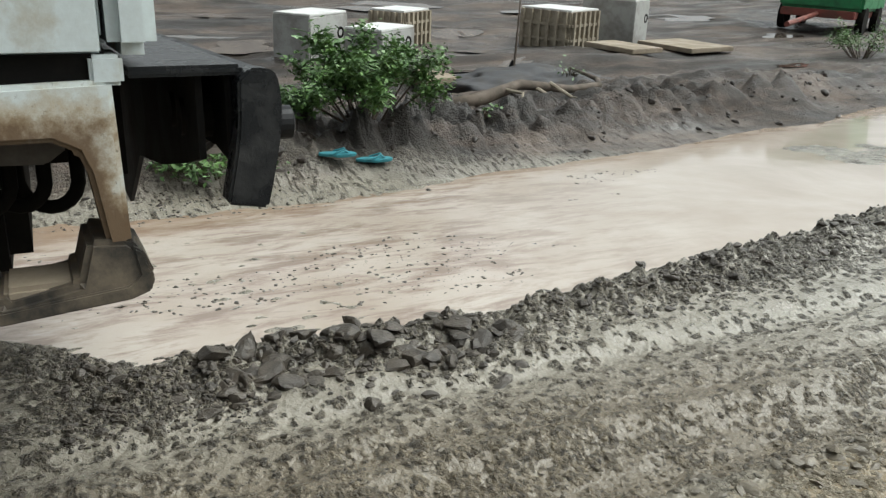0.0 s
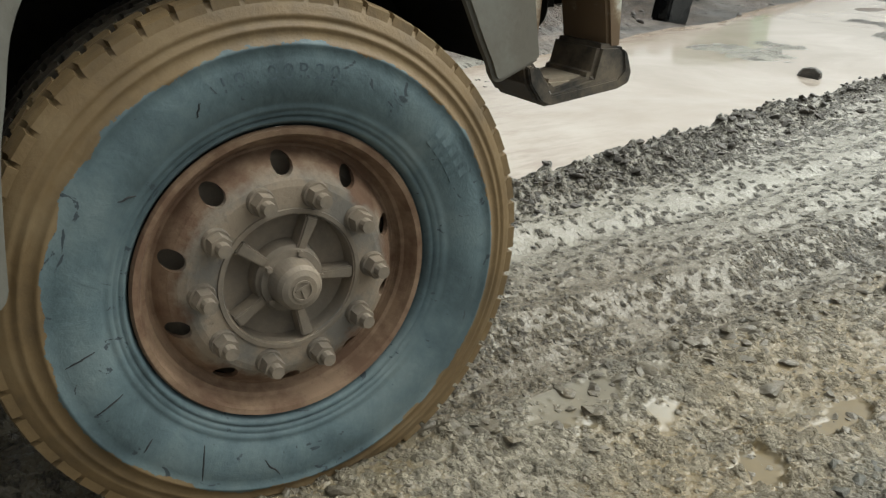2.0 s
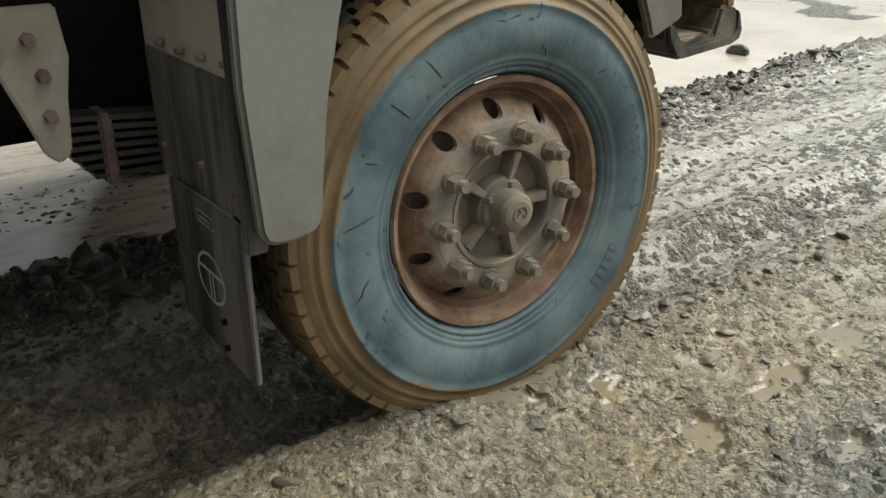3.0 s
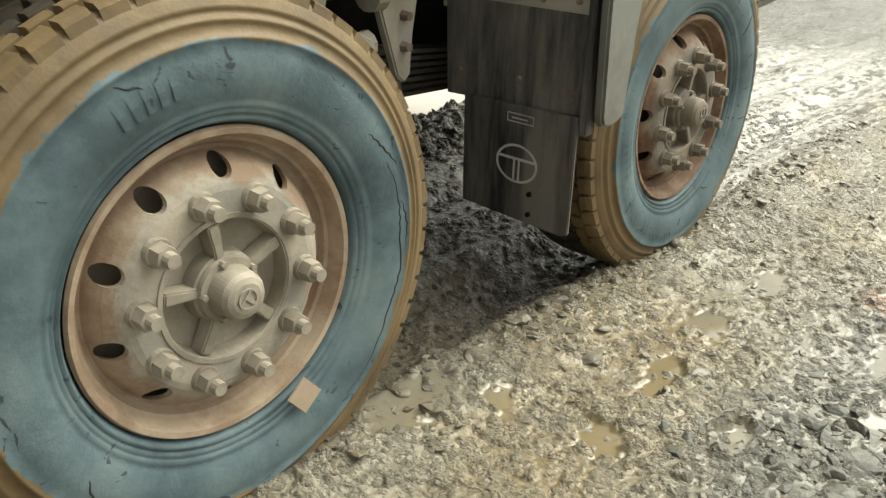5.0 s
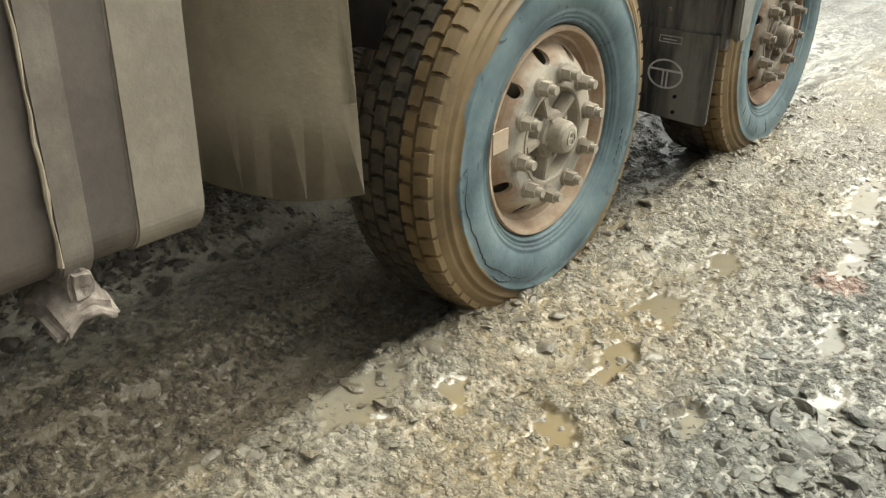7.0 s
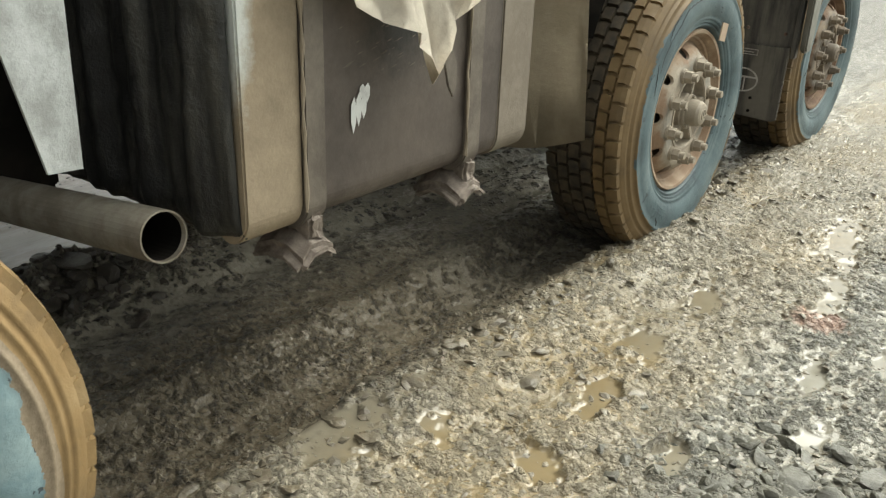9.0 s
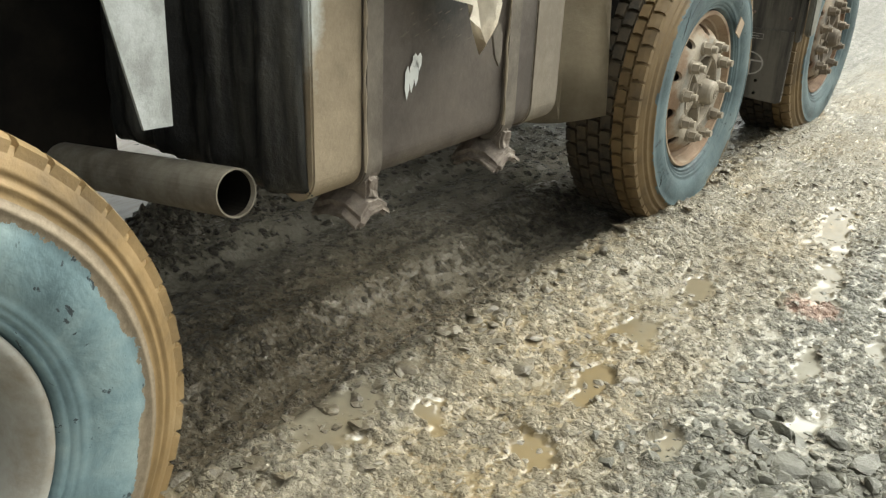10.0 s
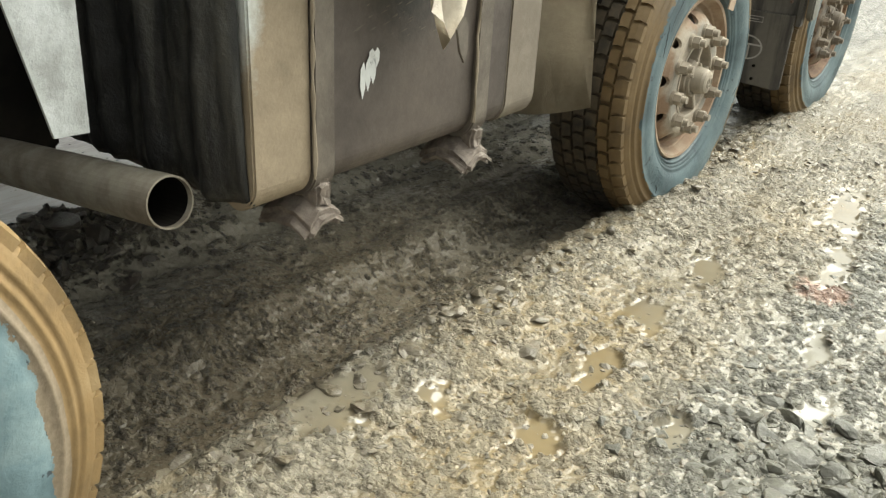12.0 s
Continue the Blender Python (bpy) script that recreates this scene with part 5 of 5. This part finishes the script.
for x, y, z in ((-1.62, -1.40, 0.70),):
    part("link_knuckle", lathe([(-0.035, 0.001), (-0.035, 0.03), (0.0, 0.042), (0.035, 0.03), (0.035, 0.001)], 14), BEIGE, truck, "mud-coated ball joint", m=pose(x, y, z))
for z in (0.24, 0.30):
    part("flap_bolt", tube([(-1.30, -1.05, z), (-1.30, -1.066, z)], [0.008, 0.007], 8), UNDER, flap)
part("drag_link", tube([(-1.62, -1.95, 0.60), (-1.62, -1.52, 0.68), (-1.62, -1.36, 0.71)], [0.02, 0.022, 0.035], 10), BEIGE, truck)
# tipper body out of view, added and sized to shade what lies below
tub = box(2 * MID + 1.4, -1.4, -8.4, -1.15, 1.42, 2.0, 0.03)
for k in range(9):
    box(-1.4, -1.34, -8.3 + 0.85 * k, -8.2 + 0.85 * k, 1.44, 2.0, 0.01, 1, tub)
part("tipper_body", tub, UNDER, truck, "unseen tipper body with ribs, added to shade the underside")
part("subframe", box(-2.9, -1.95, -8.3, -1.15, 1.06, 1.42), UNDER, truck)

# ---- clods and stones on the ground ----
def ball(level):
    b = bmesh.new()
    bmesh.ops.create_icosphere(b, subdivisions=level, radius=1)
    b.verts.index_update()
    out = np.array([v.co[:] for v in b.verts]), np.array([[v.index for v in f.verts] for f in b.faces])
    b.free()
    return out


BALLS = {k: ball(k) for k in (1, 2, 3)}


def chunk(rng, verts, faces, x, y, z, s, flat=0.6, level=1):
    """A broken lump: a ball cut by random planes, stretched and turned."""
    base, f = BALLS[level]
    p = base.copy()
    for k in range(9):
        nrm = rng.randn(3)
        nrm /= np.linalg.norm(nrm)
        over = np.maximum(0, p @ nrm - (0.35 + 0.4 * rng.rand()))
        p = p - over[:, None] * nrm * 0.92
    p = p * (1 + 0.10 * (rng.rand(len(p), 1) - 0.5)) * s * 1.25 * (0.65 + 0.7 * rng.rand(3)) * (1, 1, flat)
    a, b = rng.rand() * 6.28, (rng.rand() - 0.5) * 0.9
    rz = np.array([[math.cos(a), -math.sin(a), 0], [math.sin(a), math.cos(a), 0], [0, 0, 1]])
    rx = np.array([[1, 0, 0], [0, math.cos(b), -math.sin(b)], [0, math.sin(b), math.cos(b)]])
    p = p @ rx.T @ rz.T + (x, y, z)
    faces.extend((f + len(verts)).tolist())
    verts.extend(p.tolist())


def ground_at(x, y):
    return float(height(np.array([float(x)]), np.array([float(y)]))[0])


def strew(name, label, category, mat, spots, rng, flat=0.6, floor=-9.0, sink=0.12):
    verts, faces = [], []
    xy = np.array([(x, y) for x, y, s in spots])
    zs = np.maximum(floor, height(xy[:, 0], xy[:, 1]))
    for (x, y, s), z in zip(spots, zs):
        chunk(rng, verts, faces, x, y, z - s * sink, s, flat, 2 if s > 0.022 else 1)
    me = bpy.data.meshes.new(name)
    me.from_pydata(verts, [], faces)
    me.materials.append(mat)
    return tagged(new(name, me), label, category, kind="stuff")


rng = np.random.RandomState(3)
spots = []
for k in range(2400):
    y = 0.3 + 5.5 * rng.rand()
    spots.append((np.interp(y, RIDGE_Y, RIDGE_X) + rng.randn() * 0.11 + 0.05, y, 0.005 + 0.022 * rng.rand() ** 3))
for k in range(260):
    y = 0.7 + 1.0 * rng.rand()
    spots.append((-2.42 + rng.randn() * 0.14 + 0.1, y, 0.012 + 0.036 * rng.rand() ** 3))
strew("mud_clods", "broken clods of dark mud along the puddle's edge", "mud", CLOD, spots, rng)
spots = [(-1.7 + 1.9 * rng.rand(), 0.8 + 3.8 * rng.rand(), 0.003 + 0.011 * rng.rand() ** 2) for k in range(5000)]
spots += [(-1.20 + rng.randn() * 0.06, 0.6 + 4.2 * rng.rand(), 0.006 + 0.022 * rng.rand() ** 2) for k in range(700)]
strew("mud_crumbs", "small mud crumbs and chips of stone", "mud", CRUMB, spots, rng, 0.45)
spots = [(-0.27 + rng.randn() * 0.16, 1.96 + rng.randn() * 0.11, 0.005 + 0.024 * rng.rand() ** 2.5) for k in range(620)]
spots += [(-0.15 + rng.randn() * 0.25, 2.9 + rng.randn() * 0.5, 0.005 + 0.016 * rng.rand() ** 3) for k in range(160)]
strew("grey_clods", "heap of grey broken mud clods beside the track", "mud", GREYCLOD, spots, rng, 0.55, sink=0.3)
px, py = -2.9 - 2.1 * rng.rand(9000), 0.1 + 4.2 * rng.rand(9000)
keep = fbm(px, py * 0.35, 3.0, 3, 31) + 0.25 * fbm(px, py, 9, 2, 32) > 0.0 + 0.10 * np.maximum(0, py - 1.0)
spots = [(x, y, 0.004 + 0.011 * rng.rand() ** 3) for x, y in zip(px[keep], py[keep])]
strew("puddle_specks", "specks of mud standing in the shallow puddle", "mud", CLOD, spots, rng, 0.6, WATER_Z - 0.002)
spots = [(-2.75 + 0.65 * a, 0.25 + 0.55 * b, 0.004 + 0.010 * c ** 2) for a, b, c in rng.rand(1500, 3)]
strew("wet_gravel", "dark wet mud gravel at the puddle's near end", "mud", CLOD, spots, rng)
spots = [(np.interp(y, BANK_Y, BANK_X) - 0.3 + rng.randn() * 0.28, y, 0.006 + 0.04 * rng.rand() ** 6) for y in 0.5 + 9 * rng.rand(1000)]
strew("bank_clods", "dark clods on the muddy bank", "mud", BANKCLOD, spots, rng, 0.85, sink=0.4)


def stone(x, y, s, seed, flat=0.6, lift=0.2, mat=CLOD):
    verts, faces = [], []
    chunk(np.random.RandomState(seed), verts, faces, 0, 0, 0, s, flat, 3)
    me = bpy.data.meshes.new("stone")
    me.from_pydata(verts, [], faces)
    me.materials.append(mat)
    ob = new("stone", me)
    ob.location = (x, y, ground_at(x, y) + s * flat * lift * 0.5)
    return tagged(ob, "angular grey-brown stone lying in wet mud", "stone", "loose stones")


for k, (x, y, s, fl) in enumerate(((-2.66, 1.285, 0.055, 1.3), (-2.52, 1.02, 0.05, 0.8), (-2.46, 0.82, 0.06, 0.8), (-2.60, 1.32, 0.05, 0.4), (-2.38, 1.12, 0.055, 0.7), (-2.30, 1.24, 0.05, 0.6), (-2.44, 0.72, 0.05, 0.7), (-2.95, 1.88, 0.03, 0.7), (-2.90, 2.0, 0.05, 0.2),
                                   (-2.78, 1.52, 0.05, 0.3), (-2.80, 1.65, 0.04, 0.4), (-0.30, 2.02, 0.05, 0.4), (-0.36, 2.16, 0.045, 0.5), (-0.43, 2.08, 0.035, 0.5), (-0.25, 2.2, 0.05, 0.5), (-0.30, 1.88, 0.06, 0.3), (-0.44, 1.86, 0.022, 1.0), (-0.20, 1.95, 0.06, 0.35),
                                   (-0.17, 2.12, 0.05, 0.5), (-0.72, 2.1, 0.04, 0.2), (-1.18, 2.95, 0.045, 0.3), (-1.19, 2.2, 0.032, 0.3), (-1.16, 1.75, 0.028, 0.3), (-0.97, 2.0, 0.04, 0.25), (-1.02, 2.12, 0.03, 0.25), (-4.17, 4.31, 0.06, 0.4), (-4.3, 4.91, 0.05, 0.4), (-3.61, 5.66, 0.08, 0.7), (-3.45, 5.9, 0.06, 0.5))):
    stone(x, y, s * (0.75 if x > -0.6 else 1.0), 40 + k, fl, 0.2, CRUMB if -1.3 < x < -0.6 else GREYCLOD if x > -2.0 else CLOD)


# ---- things on the bank and behind it ----
def bush(x, y, w, d, h, count, seed, label, big=0, mats=(LEAF, LEAFP)):
    z0 = ground_at(x, y) - 0.03
    root = thing("bush", label, "bush", pose(x, y, z0))
    r = random.Random(seed)
    stems = bmesh.new()
    tips = []
    for k in range(26):
        a, q = r.random() * math.tau, r.random() ** 0.5
        tip = Vector((math.cos(a) * q * w / 2, math.sin(a) * q * d / 2, h * (0.45 + 0.55 * r.random()) * (1 - 0.45 * q * q)))
        base = Vector((tip.x * 0.25, tip.y * 0.25, 0))
        midp = base.lerp(tip, 0.55) + Vector((r.uniform(-0.03, 0.03), r.uniform(-0.03, 0.03), 0.05))
        tube([base, midp, tip], [0.008, 0.006, 0.002], 5, stems)
        tips += [(midp, tip)]
    part("stem", stems, BARK, root)
    leaves = bmesh.new()
    for k in range(count):
        a, b = r.choice(tips)
        p = a.lerp(b, r.random() * 1.1) + Vector((r.gauss(0, 0.05), r.gauss(0, 0.05), r.gauss(0, 0.04)))
        if p.z < 0.01:
            continue
        n = Vector((r.gauss(0, 0.6), r.gauss(0, 0.6), 1)).normalized()
        t = n.orthogonal().normalized()
        t.rotate(Matrix.Rotation(r.random() * math.tau, 3, n))
        s = n.cross(t)
        l = r.uniform(0.022, 0.06)
        q = l * 0.26
        leaves.faces.new([leaves.verts.new(v) for v in (p, p + t * l * 0.5 + s * q - n * 0.004, p + t * l - n * l * 0.2, p + t * l * 0.5 - s * q - n * 0.004)])
    part("foliage", leaves, mats[0], root, "dense small green leaves")
    for k in range(big):
        p = Vector((-0.1 + r.gauss(0, 0.08), -w * 0.30 + r.gauss(0, 0.07), h * r.uniform(0.6, 0.95)))
        lf = bmesh.new()
        a = r.random() * math.tau
        t = Vector((math.cos(a), math.sin(a), 0.5)).normalized()
        s = t.cross(Vector((0, 0, 1))).normalized()
        n = s.cross(t)
        l = r.uniform(0.14, 0.2)
        prev = None
        for i in range(6):
            f = i / 5
            c = p + t * l * f - n * (-1) * 0 - Vector((0, 0, 0.10 * l * 5 * f * f * 0.4))
            wd = l * 0.24 * math.sin(math.pi * min(1, f * 0.9 + 0.08))
            ring_ = [lf.verts.new(c + s * wd), lf.verts.new(c - n * 0.006), lf.verts.new(c - s * wd)]
            if prev:
                lf.faces.new((prev[0], prev[1], ring_[1], ring_[0]))
                lf.faces.new((prev[1], prev[2], ring_[2], ring_[1]))
            prev = ring_
        part("broad_leaf", lf, mats[1], root, "pale green broad leaf")
    return root


bush(-5.75, 2.45, 1.05, 1.35, 0.70, 11000, 5, "dense green weed bush growing on the mud bank", big=16)
bush(-5.1, 1.25, 0.6, 0.8, 0.28, 1500, 6, "low green weeds at the foot of the bank")
bush(-5.9, 3.55, 0.2, 0.25, 0.12, 70, 7, "small weed sprout in the mud")
bush(-8.3, 5.9, 0.35, 0.4, 0.28, 60, 9, "thin pale weed beside a branch", mats=(LEAFP, LEAFP))
bush(-9.6, 12.3, 1.2, 1.3, 0.75, 1500, 10, "dark shrub on the edge of the site")


def slipper(x, y, turn, name="slipper"):
    root = thing(name, "teal rubber flip-flop slipper lying on mud", "slipper", pose(x, y, max(ground_at(x + a, y + b) for a in (-0.06, 0, 0.06) for b in (-0.1, 0, 0.1)) - 0.004, 0, 7, turn), "pair of slippers")
    o = []
    for k in range(20):
        a = math.tau * k / 20
        o.append((0.042 * math.sin(a) * (1.15 if math.cos(a) > 0 else 0.85), 0.125 * math.cos(a)))
    part("sole", plate(o, lambda a, b, d: (a, b, d), 0.02, 0.004), TEAL, root, smooth=False)
    for s in (-1, 1):
        part("strap", tube([(0, 0.07, 0.02), (0.02 * s, 0.04, 0.045), (0.038 * s, -0.03, 0.02)], 0.006, 6), TEAL, root)
    return root


slipper(-5.10, 2.03, -22)
slipper(-5.14, 2.30, -14)


def chamber(x, y, sx, sy, sz, turn, ribs=False, label="pale concrete drain chamber block standing on the site"):
    root = thing("concrete_chamber", label, "concrete block", pose(x, y, ground_at(x, y) - 0.06, 0, 4, 0) @ pose(0, 0, 0, 0, 0, turn), "concrete chambers")
    part("body", box(-sx / 2, sx / 2, -sy / 2, sy / 2, 0, sz, 0.015), WOOD if ribs else CONC, root)
    part("lid", box(-sx / 2 + 0.01, sx / 2 - 0.01, -sy / 2 + 0.01, sy / 2 - 0.01, sz, sz + 0.03, 0.008), CONCW, root, "pale wet top")
    if ribs:
        for k in range(6):
            u = -sy / 2 + sy * (k + 0.5) / 6
            part("rib", box(sx / 2, sx / 2 + 0.05, u - 0.025, u + 0.025, 0, sz), WOOD, root)
            v = -sx / 2 + sx * (k + 0.5) / 6
            part("rib", box(v - 0.025, v + 0.025, -sy / 2 - 0.05, -sy / 2, 0, sz), WOOD, root)
        for z in (0.3, 0.65):
            part("rail", box(sx / 2, sx / 2 + 0.035, -sy / 2, sy / 2, z * sz, z * sz + 0.04), WOOD, root)
            part("rail", box(-sx / 2, sx / 2, -sy / 2 - 0.035, -sy / 2, z * sz, z * sz + 0.04), WOOD, root)
    else:
        part("pipe_hole", lathe([(-0.02, 0.001), (0.004, 0.05), (0.012, 0.07), (0.0, 0.08)], 20), UNDER, root, m=pose(sx / 2, sy * 0.3, sz * 0.6))
    return root


chamber(-11.4, 3.77, 0.6, 0.9, 0.62, 38)
chamber(-11.1, 4.65, 0.6, 0.9, 0.45, 38)
chamber(-12.8, 5.65, 0.65, 0.8, 0.5, 36, True, "concrete chamber still in ribbed wooden formwork")
chamber(-12.3, 8.3, 1.0, 0.85, 0.66, 24, True, "concrete chamber still in ribbed wooden formwork")
chamber(-12.4, 9.5, 0.95, 0.7, 0.74, 33)


def slab(x, y, sx, sy, turn, label="flat pale concrete cover slab lying on the mud"):
    z = ground_at(x, y) + 0.02
    return tagged(part("slab", box(-sx / 2, sx / 2, -sy / 2, sy / 2, 0, 0.07, 0.012), SAND, None, "", False, pose(x, y, z, 0, 4, 0) @ pose(0, 0, 0, 0, 0, turn)), label, "slab", "cover slabs")


slab(-10.5, 8.3, 1.0, 0.65, 10)
slab(-10.7, 9.65, 1.1, 1.0, 10)
slab(-9.1, 4.45, 0.7, 0.6, 20, "pale slab of poured concrete by the ash heap")


def mound(x, y, rx, ry, h, mat, name, label, category, seed):
    bm = bmesh.new()
    bmesh.ops.create_icosphere(bm, subdivisions=5, radius=1)
    for v in bm.verts:
        n = noise.fractal(v.co * 2.5 + Vector((seed, 0, 0)), 1.0, 2.0, 4) * 0.22
        v.co = Vector((v.co.x * rx * (1 + n), v.co.y * ry * (1 + n), v.co.z * h * (1 + n)))
    bm.normal_update()
    return tagged(part(name, bm, mat, None, "", True, pose(x, y, ground_at(x, y) - h * 0.25)), label, category)


mound(-8.8, 5.6, 0.9, 1.3, 0.30, ASH, "ash_mound", "low heap of black ash and soil", "heap", 3)
branch = thing("fallen_branch", "long fallen branch with bare root ends on the bank", "branch", pose(0, 0, 0))
zb = lambda x, y, up=0.05: (x, y, ground_at(x, y) + up)
part("limb", tube([zb(-6.6, 3.35), zb(-6.7, 3.9, 0.09), zb(-7.0, 4.5, 0.12), zb(-7.2, 5.2, 0.08), zb(-7.4, 5.7, 0.07), zb(-7.8, 5.95, 0.1), zb(-8.4, 6.0, 0.16)], [0.06, 0.065, 0.05, 0.042, 0.035, 0.028, 0.012], 10), BARK, branch, smooth=True)
for a, b, c in (((-6.85, 4.25), (-6.6, 4.3), (-6.45, 4.2)), ((-7.05, 4.7), (-6.8, 4.75), (-6.6, 4.6)), ((-7.1, 4.9), (-6.85, 5.0), (-6.7, 4.95))):
    part("root", tube([zb(*a, 0.12), zb(*b, 0.08), zb(*c, 0.0)], [0.022, 0.015, 0.005], 6), WOOD, branch, "bare pale root")
stick = thing("stake", "thin dark stake driven into the ground", "stake", pose(-9.1, 5.62, ground_at(-9.1, 5.62)))
part("rod", tube([(0, 0, -0.05), (0.02, 0.03, 0.4), (0.0, 0.08, 0.95)], [0.016, 0.014, 0.009], 6), BARK, stick)
part("flap_of_tarp", plate([(-0.06, 0.0), (0.06, 0.0), (0.05, 0.16), (0.0, 0.22), (-0.04, 0.14)], lambda a, b, d: (d - 0.03, a, b), 0.02), BLACK, stick, "scrap of black sheet")
cart = thing("green_tank_trailer", "green tank on a red-brown wheeled frame", "trailer", pose(-13.1, 15.4, ground_at(-13.1, 15.4), 0, 4, 30))
part("tank", box(-0.8, 0.8, -0.9, 1.6, 0.45, 1.7, 0.06), GREEN, cart, "bright green steel tank")
part("frame", box(-0.7, 0.7, -1.1, 1.7, 0.3, 0.45, 0.02), REDP, cart)
part("drawbar", tube([(0, -1.1, 0.36), (0, -3.3, 0.22)], 0.05, 8), REDP, cart)
for x in (-0.75, 0.75):
    for y in (-0.5, 1.1):
        part("wheel", lathe([(-0.07, 0.001), (-0.07, 0.26), (0.07, 0.26), (0.07, 0.001)], 20), UNDER, cart, m=pose(x, y, 0.27))


# ---- what moves ----
def glide(t, k):
    """The drive's column k at t, on a smooth curve through its rows."""
    ts = np.array([r[0] for r in DRIVE])
    vs = np.array([r[k] for r in DRIVE])
    g = np.gradient(vs, ts)
    i = int(np.clip(np.searchsorted(ts, t, "right") - 1, 0, len(ts) - 2))
    h = ts[i + 1] - ts[i]
    u = (t - ts[i]) / h
    return float((1 + 2 * u) * (1 - u) ** 2 * vs[i] + u * (1 - u) ** 2 * h * g[i] + u * u * (3 - 2 * u) * vs[i + 1] + u * u * (u - 1) * h * g[i + 1])


def motions():
    times = [k * 0.25 for k in range(49)]
    walk(truck, [(t, pose(glide(t, 1), glide(t, 2), glide(t, 3))) for t in times])
    for w, (x, y, z), turn, zero in WHEELS:
        rows = []
        for t in times:
            phi = zero - math.degrees(glide(t, 2) / 0.543)
            rows.append((t, pose(x, y, z, phi if turn == 0 else -phi, 0, turn)))
        walk(w, rows)


motions()
